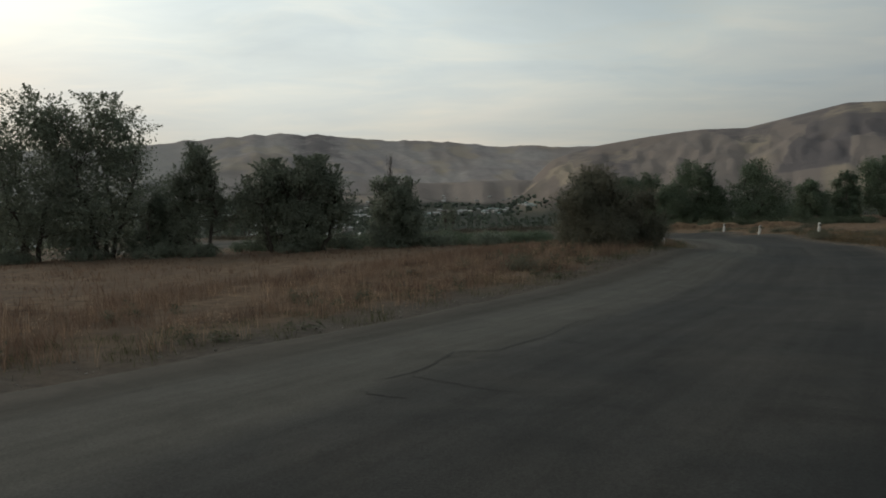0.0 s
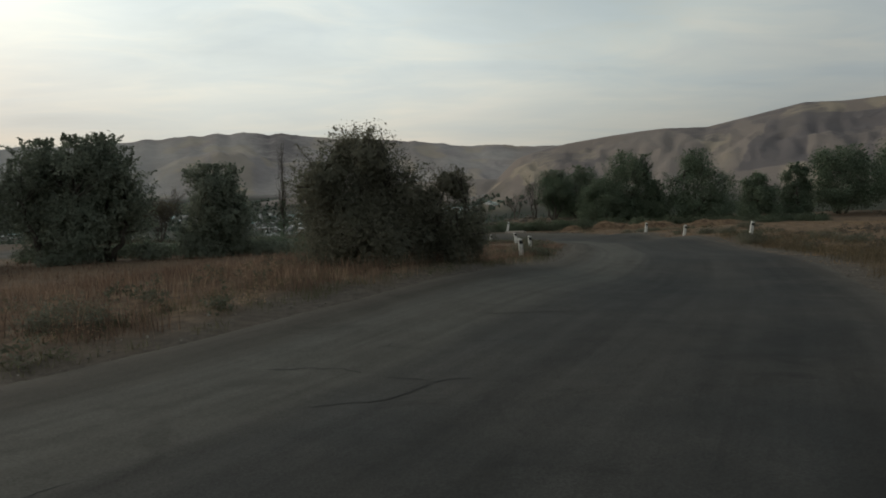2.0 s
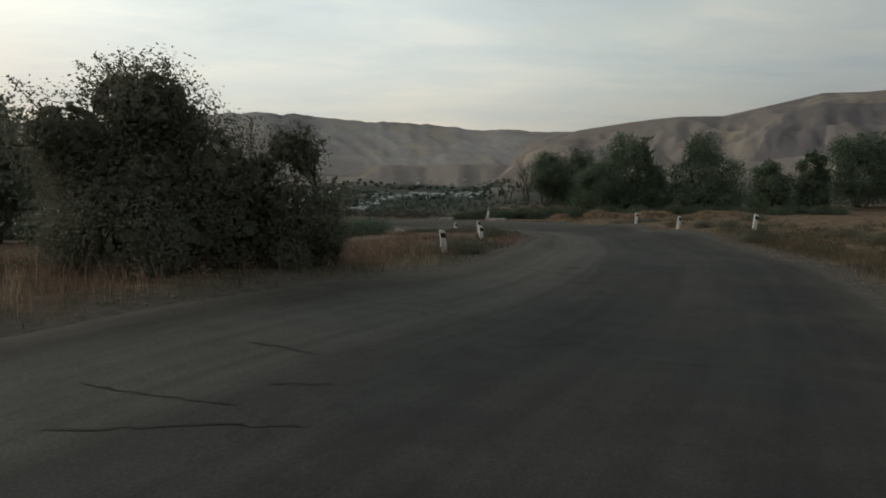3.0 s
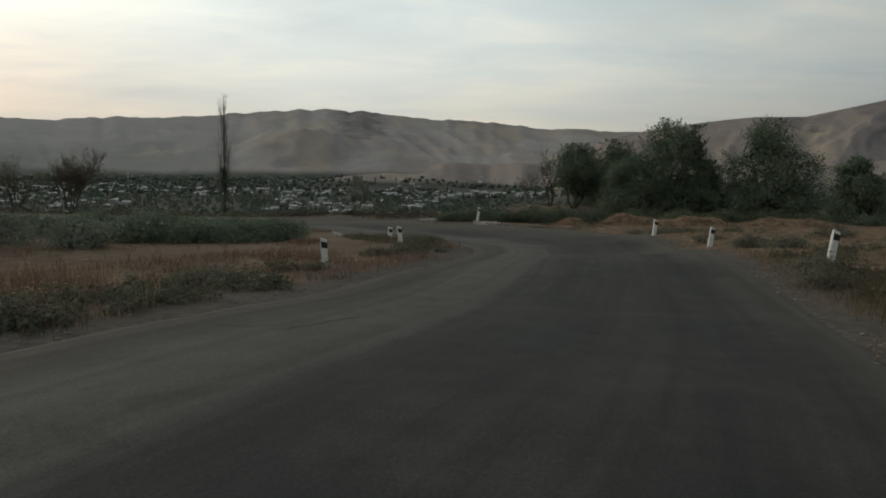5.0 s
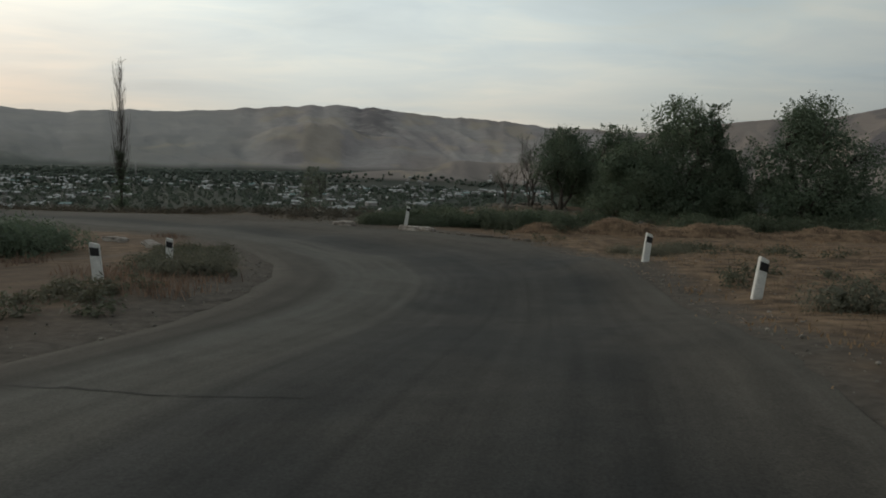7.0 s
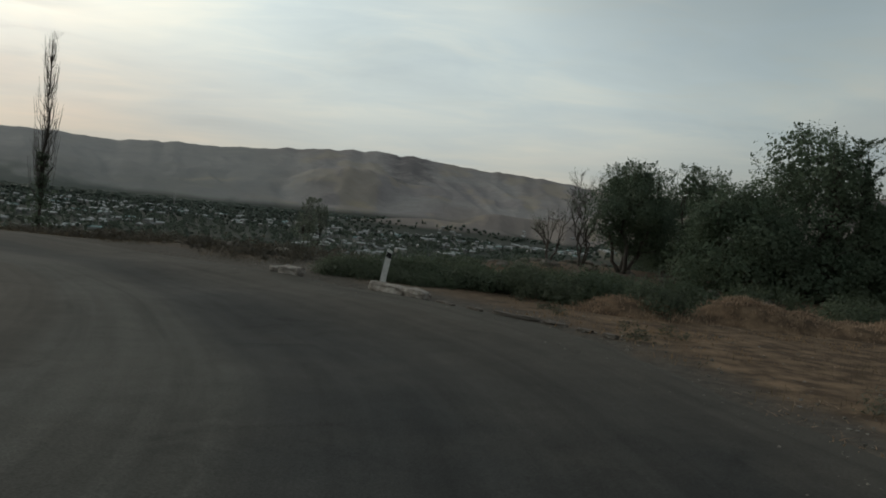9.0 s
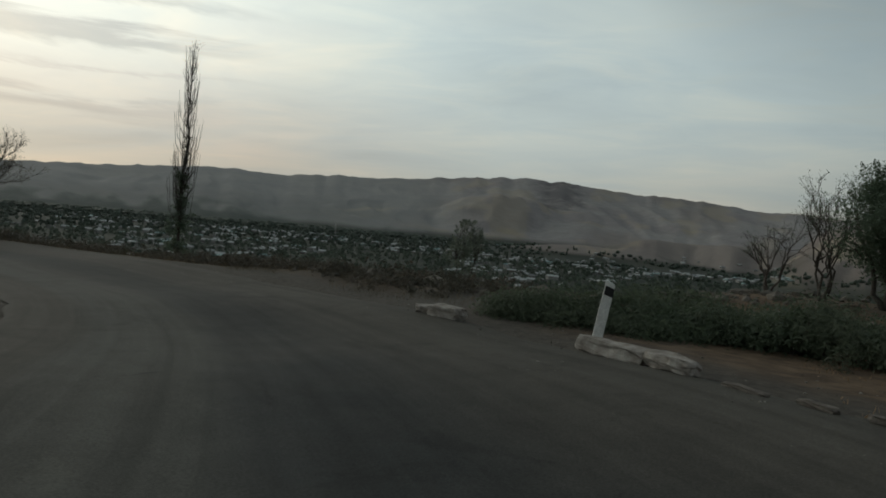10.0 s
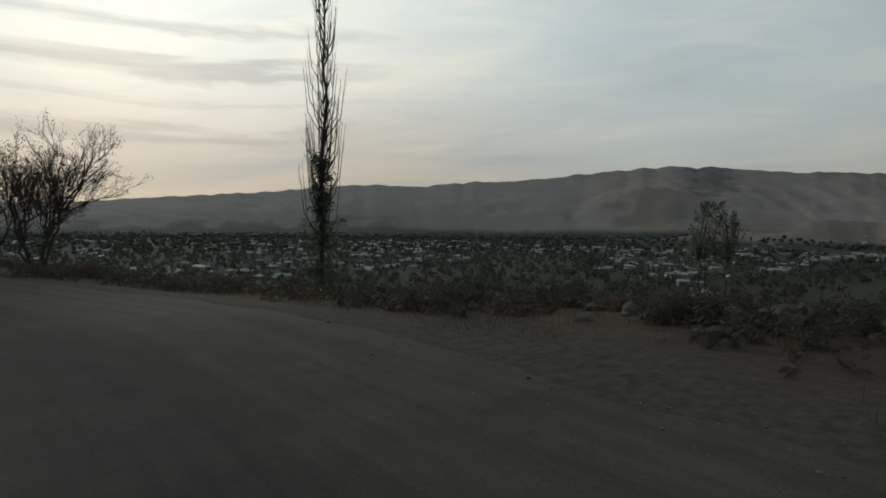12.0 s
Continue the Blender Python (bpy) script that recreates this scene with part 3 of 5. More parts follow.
def build_ground():
    rr = [0.0]
    while rr[-1] < 60:
        rr.append(rr[-1] + 0.85)
    while rr[-1] < 4650:
        rr.append(rr[-1] * (1.028 if rr[-1] < 1200 else 1.0125))
    rr = np.array(rr[1:])
    # finer steps of bearing where the view goes
    az = np.radians(np.concatenate([np.arange(-78, 46, 0.28), np.arange(46, 282, 2.0)]))
    cx, cy = 16.0, 56.0
    n, k = len(rr), len(az)
    X = cx + rr[:, None] * np.sin(az)[None, :]
    Y = cy + rr[:, None] * np.cos(az)[None, :]
    Z = height(X, Y)
    fx, fy = X.ravel(), Y.ravel()
    near = np.hypot(fx - cx, fy - cy) < 160
    on = np.zeros(len(fx), bool)
    on[near] = inside_road(fx[near], fy[near])
    dist = np.full(len(fx), 99.0)
    dist[near] = np.minimum(line_distance(fx[near], fy[near], EDGE_L), line_distance(fx[near], fy[near], EDGE_R))
    z = Z.ravel()
    lz = land(fx, fy)
    # verges meet the asphalt; under it the ground lies lower
    w = np.where(on, 1.0, 1 - sstep(0.3, 2.2, dist))
    z = np.where(near, z * (1 - w) + (lz - 0.02) * w, z)
    z = np.where(on, lz - 0.05 - 0.25 * sstep(0.2, 1.2, dist), z)
    zc = float(land(cx, cy)) - 0.3
    verts = np.concatenate([np.stack([fx, fy, z], 1), [[cx, cy, zc]]])
    i, j = np.meshgrid(np.arange(n - 1), np.arange(k), indexing="ij")
    j2 = (j + 1) % k
    faces = np.stack([i * k + j, (i + 1) * k + j, (i + 1) * k + j2, i * k + j2], -1).reshape(-1, 4)[:, ::-1]
    fl = faces.tolist() + [[n * k, (q + 1) % k, q] for q in range(k)]
    ob = mesh_ob("ground", verts, fl, "ground", smooth=True)
    tagged(ob, "dry brown hillside, valley floor and bare hills", "ground", kind="structure")
    x, y = verts[:, 0], verts[:, 1]
    far, hill, bench, spur = far_land(x, y)
    d = np.hypot(x - 14, y - 55)
    dist = np.append(dist, 9)
    right = (x > 27) & (y > 30) & (y < 104) & (d < 72)
    dry = np.clip(fbm(x / 5, y / 5, 2) * 1.2 - 0.2 + np.where(right, 0.7, 0.15), 0, 1)
    gravel = np.clip((1 - sstep(0.4, np.where((x > 26) & (y > 56) & (y < 86), 1.3, 2.6), dist + 1.6 * (fbm(x / 1.7, y / 1.7, 6) - 0.5))) + 0.8 * sstep(0.5, 0.7, fbm(x / 8, y / 8, 19)) * (y > 92) + 0.55 * sstep(86, 92, y) * (x < 22), 0, 1)
    a = sstep(170, 420, d)
    r, azs = np.hypot(x, y), np.arctan2(x, y)
    add_attr(ob, "dry", dry)
    add_attr(ob, "gravel", gravel)
    add_attr(ob, "valley", a)
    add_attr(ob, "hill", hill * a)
    # red earth, plus the buttress's sunlit west flank reddened in colour
    add_attr(ob, "red", np.where(bench, 0.75, np.clip(np.where(spur, 0.85, 0.0) + 0.5 * np.exp(-((np.degrees(azs) + 17.2) / 2.2) ** 2 - ((r - 2950) / 330) ** 2) + 0.5 * sstep(0.52, 0.68, fbm(azs * 10, r / 900, 71)), 0, 1)))
    pale = sstep(0.60, 0.70, fbm(azs * 30, r / 260.0, 81, 3)) * 0.75 + sstep(0.74, 0.8, vnoise(azs * 16, r / 120.0, 5)) * 0.7 * (r < 3300) * (r > 2500)
    ad = np.degrees(azs)
    pale = pale + 0.45 * np.exp(-((ad - 25.8) / 0.7) ** 2 - ((r - 1300) / 170) ** 2) 
    tx, ty = 11.3 + 1.1 * np.clip((y - 63.5) / 7, -1, 1), y
    add_attr(ob, "track", np.clip(1 - np.abs(x - tx) / 0.55, 0, 1) * (y > 58) * (y < 73) * 0.8)
    add_attr(ob, "pale", np.clip(np.where(spur, pale * 0.75, pale * 0.55), 0, 1))
    scr = sstep(0.50, 0.60, fbm(azs * 11 + 2.3, r / 700.0, 91, 4)) * 0.75
    adeg = np.degrees(azs)
    # a dark block of scrub on the east hill, with pale spurs beside it
    left_edge = 26.8 + 2.1 * (r - 1180) / 545 + 2.6 * (fbm(r / 90.0, azs * 30, 23, 3) - 0.5)
    wood = (1 - sstep(-22, -8, adeg)) * sstep(1330, 1480, r + 160 * (vnoise(x / 90, y / 90, 38) - 0.5)) * (1 - sstep(2450, 2950, r + 700 * (fbm(azs * 40, r / 260, 29, 4) - 0.5) + 500 * sstep(-40, -20, adeg)))
    lowland = 0.35 * (1 - sstep(-30, -16, adeg)) * sstep(1480, 2000, r) * (1 - sstep(2700, 3500, r))
    add_attr(ob, "wood", np.maximum(0.92 * wood, lowland))
    add_attr(ob, "steppe", 0.85 * (1 - sstep(-25, -17, adeg + 5 * (fbm(azs * 12, r / 500, 37, 3) - 0.5))))
    add_attr(ob, "field", 0.8 * np.exp(-((adeg + 26.3) / 2.1) ** 4 - ((r - 2960 - 22 * (adeg + 26)) / 38) ** 2) + 0.5 * np.exp(-((adeg + 17.6) / 1.2) ** 4 - ((r - 2900 + 50 * (adeg + 17)) / 45) ** 2))
    block = sstep(-0.4, 0.4, adeg - left_edge) * (1 - sstep(31.2, 31.9, adeg - 5.5 * sstep(1380, 1520, r))) * sstep(1080, 1140, r) * (1 - sstep(1690, 1750, r)) * spur
    face = np.exp(-(((np.degrees(azs) + 10.5) / 3.0) ** 2)) * sstep(2900, 3400, r) * 0.62 * (0.6 + 0.8 * fbm(x / 130.0, y / 130.0, 97, 3))
    add_attr(ob, "scrub", np.clip(np.maximum(scr * np.where(spur, 0.7, 0.38), np.maximum(block * 0.85, face)), 0, 1))


def build_road():
    s = np.linspace(0, 1, NA)
    P = EDGE_L[:, None, :] * (1 - s)[None, :, None] + EDGE_R[:, None, :] * s[None, :, None]
    # ragged broken edges
    for side, col in ((EDGE_L - EDGE_R, 0), (EDGE_R - EDGE_L, -1)):
        u = side / np.linalg.norm(side, axis=1)[:, None]
        t = np.arange(NS)
        wob = 0.55 * (fbm(t / 5.0, t * 0.0 + col, 40, 4) - 0.5) + 0.25 * (vnoise(t / 1.3, t * 0.0, 43 + col) - 0.5)
        P[:, col] += u * wob[:, None]
    x, y = P[..., 0].ravel(), P[..., 1].ravel()
    cr = np.tile(0.05 * np.sin(np.pi * s), NS)
    z = road_z(x, y) + 0.02 + cr + 0.03 * (fbm(x / 2.2, y / 2.2, 50) - 0.5)
    ends = np.tile((s == 0) | (s == 1), NS)
    z = np.where(ends, z - 0.05, z)
    verts = np.stack([x, y, z], 1)
    i, j = np.meshgrid(np.arange(NS - 1), np.arange(NA - 1), indexing="ij")
    faces = np.stack([i * NA + j, i * NA + j + 1, (i + 1) * NA + j + 1, (i + 1) * NA + j], -1).reshape(-1, 4)
    ob = mesh_ob("road", verts, faces, "road", smooth=True)
    tagged(ob, "worn grey asphalt hairpin road with dusty broken edges", "road", kind="structure")
    across = np.tile(s, NS)
    add_attr(ob, "across", across)
    add_attr(ob, "along", np.repeat(np.arange(NS), NA))
    e = np.clip(np.maximum(1 - across / 0.10, 1 - (1 - across) / 0.07), 0, 1)
    # the outside of the bend is buried in dust
    out = sstep(70, 82, y) * sstep(0.50, 0.85, across)
    e = np.maximum(e, out * (0.62 + 0.6 * fbm(x / 2.5, y / 2.5, 14)))
    e = np.maximum(e, 0.75 * sstep(71, 79, y) * (1 - sstep(0.05, 0.22, across)))
    e = np.maximum(e, 0.9 * sstep(42, 58, y) * sstep(0.78, 0.97, across + 0.22 * (fbm(x / 1.9, y / 1.9, 17) - 0.5)))
    add_attr(ob, "edge", np.clip(e, 0, 1))
    return ob


build_ground()
road = build_road()


# ---- trees ----
def tube(path, r0, r1, sides=6):
    """Vertices and faces of a tapering tube along a path."""
    path = np.asarray(path, float)
    n = len(path)
    vs, fs = [], []
    for i in range(n):
        d = path[min(i + 1, n - 1)] - path[max(i - 1, 0)]
        d = d / (np.linalg.norm(d) + 1e-9)
        a = np.cross(d, (0.31, 0.95, 0.05))
        a = a / (np.linalg.norm(a) + 1e-9)
        b = np.cross(d, a)
        r = r0 + (r1 - r0) * i / (n - 1)
        for k in range(sides):
            t = 2 * math.pi * k / sides
            vs.append(path[i] + r * (math.cos(t) * a + math.sin(t) * b))
    for i in range(n - 1):
        for k in range(sides):
            k2 = (k + 1) % sides
            fs.append((i * sides + k, i * sides + k2, (i + 1) * sides + k2, (i + 1) * sides + k))
    fs.append(tuple(range(sides))[::-1])
    fs.append(tuple((n - 1) * sides + k for k in range(sides)))
    return vs, fs


class Wood:
    """Collects tubes into one mesh."""

    def __init__(self):
        self.v, self.f = [], []

    def add(self, path, r0, r1, sides=5):
        vs, fs = tube(path, r0, r1, sides)
        o = len(self.v)
        self.v += [tuple(p) for p in vs]
        self.f += [tuple(i + o for i in q) for q in fs]


def bend(rng, a, b, n=5, wig=0.08):
    a, b = np.asarray(a, float), np.asarray(b, float)
    ln = np.linalg.norm(b - a)
    out = [a]
    for i in range(1, n):
        t = i / n
        out.append(a + (b - a) * t + rng.normal(0, wig * ln * 0.5, 3) * math.sin(math.pi * t))
    out.append(b)
    return out


def leaves(rng, centres, per, spread, size, mid=None, wide=0.23):
    """Pointed leaf faces scattered round the given places, turned partly away from mid: vertices and quads."""
    c = np.repeat(np.asarray(centres, float), per, axis=0)
    n = len(c)
    sp = np.repeat(np.broadcast_to(np.asarray(spread, float), (len(centres),)), per)
    p = c + np.clip(rng.normal(0, 1, (n, 3)), -1.7, 1.7) * sp[:, None] * np.array([1, 1, 0.8])
    nrm = rng.normal(0, 0.55, (n, 3)) + np.array([0, 0, 0.35])
    if mid is not None:
        out = p - np.asarray(mid, float)
        nrm += out / (np.linalg.norm(out, axis=1)[:, None] + 1e-9)
    d = np.cross(nrm, rng.normal(0, 1, (n, 3)))
    d /= np.linalg.norm(d, axis=1)[:, None] + 1e-9
    e = np.cross(nrm, d)
    e /= np.linalg.norm(e, axis=1)[:, None] + 1e-9
    s = size * rng.uniform(0.6, 1.4, n)[:, None]
    v = np.stack([p - d * s * 0.5, p + e * s * wide, p + d * s * 0.5, p - e * s * wide], 1).reshape(-1, 3)
    f = np.arange(4 * n).reshape(n, 4)
    return v, f


def inner_leaves(rng, L, share, n=180):
    """Broad overlapping leaf masses deep inside a crown."""
    c, m = [], []
    for x, y, z, r in L:
        d = rng.normal(0, 1, (n, 3))
        d /= np.linalg.norm(d, axis=1)[:, None]
        c.append(np.array((x, y, z)) + d * r * share * rng.uniform(0.75, 1.1, (n, 1)))
        m.append(np.repeat([[x, y, z]], n, axis=0))
    big = min(float(np.mean([q[3] for q in L])) * 0.30, 0.30)
    return leaves(rng, np.concatenate(c), 1, 0.02, big, np.concatenate(m), 0.34)


def leafy_tree(x, y, top, radius, seed, mat="leaf_willow", label="", trunk=0.22, low=0.12, lobes=9, clumps=150, per=42, size=0.34, stems=3, squash=1.0, spray=26, name="tree", category="tree", group="", lean=(0.0, 0.0), core=0.62, skirt=0, fine=1.0, plume=1.0):
    """A broad-leaved tree: forked trunk, limbs, and a crown of leaf clumps in uneven lobes. low: crown's foot as a share of the height."""
    rng = np.random.default_rng(seed)
    clumps, per, size = int(clumps * 2.6), int(per * 1.08 * fine ** 2), size * 0.80 * max(1.0, radius / 5.2) / fine
    z0 = zat(x, y) - 0.05
    h = top - z0
    t = empty(name, x, y, z0, label, category, group)
    wood = Wood()
    # lobes of the crown
    cz0 = low * h
    L = []
    for i in range(lobes):
        a = rng.uniform(0, 2 * math.pi)
        u = (i + 0.5) / lobes
        zz = cz0 + (h - cz0) * (0.12 + 0.72 * u)
        rr = radius * (0.62 * math.sqrt(max(0.05, 1 - (abs(u - 0.35) / 0.75) ** 2))) * rng.uniform(0.5, 1.05)
        lr = radius * rng.uniform(0.42, 0.60) * (1 - 0.38 * u)
        L.append((rr * math.cos(a) + lean[0] * u * h, rr * math.sin(a) * squash + lean[1] * u * h, min(zz, h - lr * 0.85), lr))
    L.append((lean[0] * h * 0.9, lean[1] * h * 0.9, h - radius * 0.34, radius * 0.34))
    L.append((0, 0, cz0 + (h - cz0) * 0.42, radius * 0.62))
    for i in range(skirt):
        a = 2 * math.pi * (i + rng.uniform(-0.3, 0.3)) / skirt
        L.append((radius * 0.62 * math.cos(a), radius * 0.62 * math.sin(a) * squash, radius * 0.28, radius * rng.uniform(0.32, 0.44)))
    L = np.array(L)
    k = rng.choice(len(L), clumps, p=(L[:, 3] ** 2) / np.sum(L[:, 3] ** 2))
    d = rng.normal(0, 1, (clumps, 3))
    d /= np.linalg.norm(d, axis=1)[:, None]
    C = L[k, :3] + d * (L[k, 3] * rng.uniform(0.62, 1.0, clumps))[:, None] * np.array([1, 1, 1.05])
    mids = L[k, :3]
    # only the outside of the crown carries clumps
    gap = np.linalg.norm(C[:, None, :] - L[None, :, :3], axis=2) / L[None, :, 3]
    ok = (np.min(gap, axis=1) > 0.60) & (C[:, 2] > min(cz0 * 0.9, 0.2)) & (C[:, 2] < h * 0.985)
    if not skirt:
        ok &= C[:, 2] > cz0 * 0.9
    C, mids = C[ok], mids[ok]
    v, f = leaves(rng, C, per, radius * 0.085 + 0.06, size, np.repeat(mids, per, axis=0))
    vs, fs = [v], [f]
    if core:
        v, f = inner_leaves(rng, L, core)
        v[:, 2] = np.maximum(v[:, 2], 0.05)
        vs.append(v)
        fs.append(f)
    # feathery plumes that break the outline
    tips = []
    for i in range(spray):
        j = rng.integers(len(L))
        dd = rng.normal(0, 1, 3) + np.array((lean[0] * 6, lean[1] * 6, 0))
        dd[2] = abs(dd[2]) * 1.5 + (plume - 1)
        dd /= np.linalg.norm(dd)
        p0 = L[j, :3] + dd * L[j, 3] * 0.80
        p1 = p0 + dd * radius * plume * rng.uniform(0.12, 0.26)
        p1[2] = min(p1[2], h * 1.01)
        u = np.linspace(0, 1, 9)
        q = u[:, None] * (p1 - p0) + p0
        tips.append((p0, p1))
        v, f2 = leaves(rng, q, 9, (0.02 + 0.055 * radius) * (1.05 - u), size * 0.8)
        vs.append(v)
        fs.append(f2)
    V, F, off = [], [], 0
    for v, f in zip(vs, fs):
        V.append(v)
        F += (f + off).tolist()
        off += len(v)
    # wood
    forks = []
    for s in range(stems):
        a = 2 * math.pi * s / stems + rng.uniform(-0.4, 0.4)
        b = np.array((0.16 * radius * math.cos(a), 0.16 * radius * math.sin(a), 0.0)) if stems > 1 else np.zeros(3)
        e = np.array((0.42 * radius * math.cos(a) + lean[0] * h * 0.5, 0.42 * radius * math.sin(a) + lean[1] * h * 0.5, h * rng.uniform(0.45, 0.62)))
        pth = bend(rng, b * 0.5 - (0, 0, 0.15), e, 6, 0.10)
        wood.add(pth, trunk * rng.uniform(0.75, 1.1), trunk * 0.4, 7)
        forks += pth[2:]
    forks = np.array(forks)
    for c in C[:: max(1, len(C) // 40)]:
        j = np.argmin(np.linalg.norm(forks - c, axis=1) + np.where(forks[:, 2] > c[2], 3.0, 0))
        wood.add(bend(rng, forks[j], c, 4, 0.12), trunk * 0.30, 0.018, 4)
    for p0, p1 in tips:
        j = np.argmin(np.linalg.norm(forks - p0, axis=1))
        wood.add([forks[j], (forks[j] + p0) / 2 + rng.normal(0, 0.1, 3), p0, p1], 0.025, 0.006, 3)
    mesh_ob("trunk", wood.v, wood.f, "bark", t, smooth=True)
    mesh_ob("crown", np.concatenate(V), F, mat, t)
    return t


def twig_tree(x, y, top, radius, seed, label, stems=5, depth=4, leafy=0, mat="bark", leafmat="leaf_autumn", r0=0.10, upright=0.55, name="bare_tree", category="tree", kids=3):
    """A bare or nearly bare tree that forks again and again."""
    rng = np.random.default_rng(seed)
    z0 = zat(x, y) - 0.05
    h = top - z0
    t = empty(name, x, y, z0, label, category)
    wood, ends = Wood(), []

    def grow(p, d, ln, r, n):
        d = d / np.linalg.norm(d)
        q = p + d * ln
        wood.add(bend(rng, p, q, 4, 0.10), r, r * 0.62, 5 if n > 2 else 3)
        ends.append(q)
        if n == 0:
            return
        for i in range(kids if n > 1 else kids + 1):
            s = d + rng.normal(0, 0.42, 3) + np.array((0, 0, 0.22 * upright))
            w = rng.uniform(0.45, 1.0)
            grow(p + d * ln * w, s, ln * rng.uniform(0.55, 0.8), r * 0.6 * (0.6 + 0.4 * w), n - 1)

    for s in range(stems):
        a = 2 * math.pi * s / stems + rng.uniform(-0.5, 0.5)
        sp = radius / h
        d = np.array((math.cos(a) * sp * rng.uniform(0.3, 1.0), math.sin(a) * sp * rng.uniform(0.3, 1.0), 1.0))
        grow(np.array((0.12 * math.cos(a), 0.12 * math.sin(a), -0.1)), d, h * rng.uniform(0.30, 0.42), r0 * rng.uniform(0.7, 1.1), depth)
    zmax = max(p[2] for p in wood.v)
    k = h / zmax
    mesh_ob("trunk", np.array(wood.v) * (1, 1, k), wood.f, mat, t)
    if leafy:
        c = np.array(ends) * (1, 1, k)
        c = c[rng.permutation(len(c))[:leafy]]
        v, f = leaves(rng, c, 5, 0.10, 0.09)
        mesh_ob("crown", v, f, leafmat, t, "a few last brown leaves")
    return t


def poplar(x, y, top, seed):
    """Tall narrow poplar: leafless whips above, a dense leafy skirt below."""
    rng = np.random.default_rng(seed)
    z0 = zat(x, y) - 0.1
    h = top - z0
    t = empty("poplar_tree", x, y, z0, "tall narrow poplar, leafless above with a dark leafy skirt", "poplar")
    wood = Wood()
    spine = bend(rng, (0, 0, 0), (0.12, 0, h * 0.97), 10, 0.012)
    wood.add(spine, 0.11, 0.015, 7)
    for i in range(125):
        zz = rng.uniform(0.14, 0.90) * h
        b = np.array((0.12 * zz / h, 0, zz))
        a = rng.uniform(0, 2 * math.pi)
        ln = h * rng.uniform(0.12, 0.26) * (1.1 - 0.5 * zz / h)
        out = ln * rng.uniform(0.13, 0.32)
        m = b + np.array((out * 0.75 * math.cos(a), out * 0.75 * math.sin(a), ln * 0.35))
        e = b + np.array((out * math.cos(a), out * math.sin(a), ln))
        if e[2] > h:
            e[2] = h * rng.uniform(0.96, 1.0)
        wood.add([b, m, (m + e) / 2 + rng.normal(0, 0.02, 3), e], 0.024, 0.006, 4)
        for q in range(3):
            w = rng.uniform(0.3, 1.0)
            s = b + (m - b) * w if w < 0.5 else m + (e - m) * (w - 0.5) * 2
            g = s + np.array((rng.normal(0, 0.16), rng.normal(0, 0.16), rng.uniform(0.25, 0.75)))
            wood.add([s, (s + g) / 2 + rng.normal(0, 0.03, 3), g], 0.009, 0.004, 3)
    mesh_ob("trunk", wood.v, wood.f, "bark", t, "slender grey-brown trunk and upright bare whips")
    zz = rng.uniform(0.03, 0.43, 150)
    a, r = rng.uniform(0, 2 * math.pi, 150), rng.uniform(0.1, 0.74, 150) * np.where(zz > 0.24, 0.6, 1.0)
    c = np.stack([r * np.cos(a), r * np.sin(a), zz * h], 1)
    v, f = leaves(rng, c, 22, 0.13, 0.17, (0, 0, 1.2))
    mesh_ob("crown", v, f, "leaf_dark", t, "dense dark green leafy skirt")
    return t


WILLOW = "broad grey-green willow with a leafy crown near the ground"
LEFTTREE = "dark green bushy tree standing beyond the dry grass"
# trees behind the marker posts
leafy_tree(31.2, 112.8, 2.7, 3.9, 11, "leaf_dark", "dark green round tree with several bare stems", low=0.20, stems=4, trunk=0.16, lobes=10, clumps=110, fine=1.7, spray=70, plume=1.3, core=0.5)
leafy_tree(35.9, 117.9, 3.4, 4.0, 12, "leaf_dark", "dark green dense tree behind the mounds", low=0.04, stems=3, clumps=100, skirt=5, fine=1.6, spray=60, plume=1.4, core=0.5)
leafy_tree(36.4, 105.6, 1.3, 4.0, 13, "leaf_willow", WILLOW, low=0.02, clumps=130, lobes=12, stems=4, squash=0.8, skirt=7, fine=1.6, spray=70, plume=1.2, core=0.72)
leafy_tree(40.3, 107.0, 5.2, 4.9, 44, "leaf_willow", "tall grey-green willow with a feathery open top", low=0.03, clumps=200, lobes=18, per=30, stems=4, spray=90, core=0.74, fine=1.55, plume=1.3, skirt=7, lean=(-0.03, 0.0))
leafy_tree(43.6, 106.0, 0.9, 3.0, 45, "leaf_willow", "low grey-green willow at the foot of a taller one", low=0.02, clumps=110, lobes=11, stems=4, skirt=7, fine=1.5, spray=80, plume=1.4, core=0.5)
leafy_tree(42.5, 106.6, 4.5, 1.7, 24, "leaf_willow", "slim grey-green willow with open feathery top", low=0.40, clumps=16, lobes=7, per=9, spray=46, stems=2, core=0.0, trunk=0.12, fine=1.7, plume=2.2)
leafy_tree(49.0, 103.0, 5.0, 5.1, 15, "leaf_willow", WILLOW, low=0.02, clumps=190, lobes=14, stems=4, squash=0.8, skirt=8, spray=60, fine=1.35, plume=1.3, core=0.74)
leafy_tree(60.5, 109.0, 1.8, 3.4, 16, "leaf_willow", "small grey-green willow beside taller trees", low=0.02, clumps=120, stems=3, skirt=5)
leafy_tree(66.6, 109.5, 3.0, 2.8, 17, "leaf_dark", "narrow dark tree beside a large willow", low=0.1, clumps=90, skirt=4)
leafy_tree(74.5, 111.0, 5.3, 6.0, 18, "leaf_dark", "large dark green tree with a forked trunk", low=0.10, clumps=220, lobes=12, stems=3)
leafy_tree(86.51, 115.0, 6.2, 7.0, 19, "leaf_dark", "large dark green tree with a forked trunk", low=0.16, clumps=200, lobes=12, stems=3)
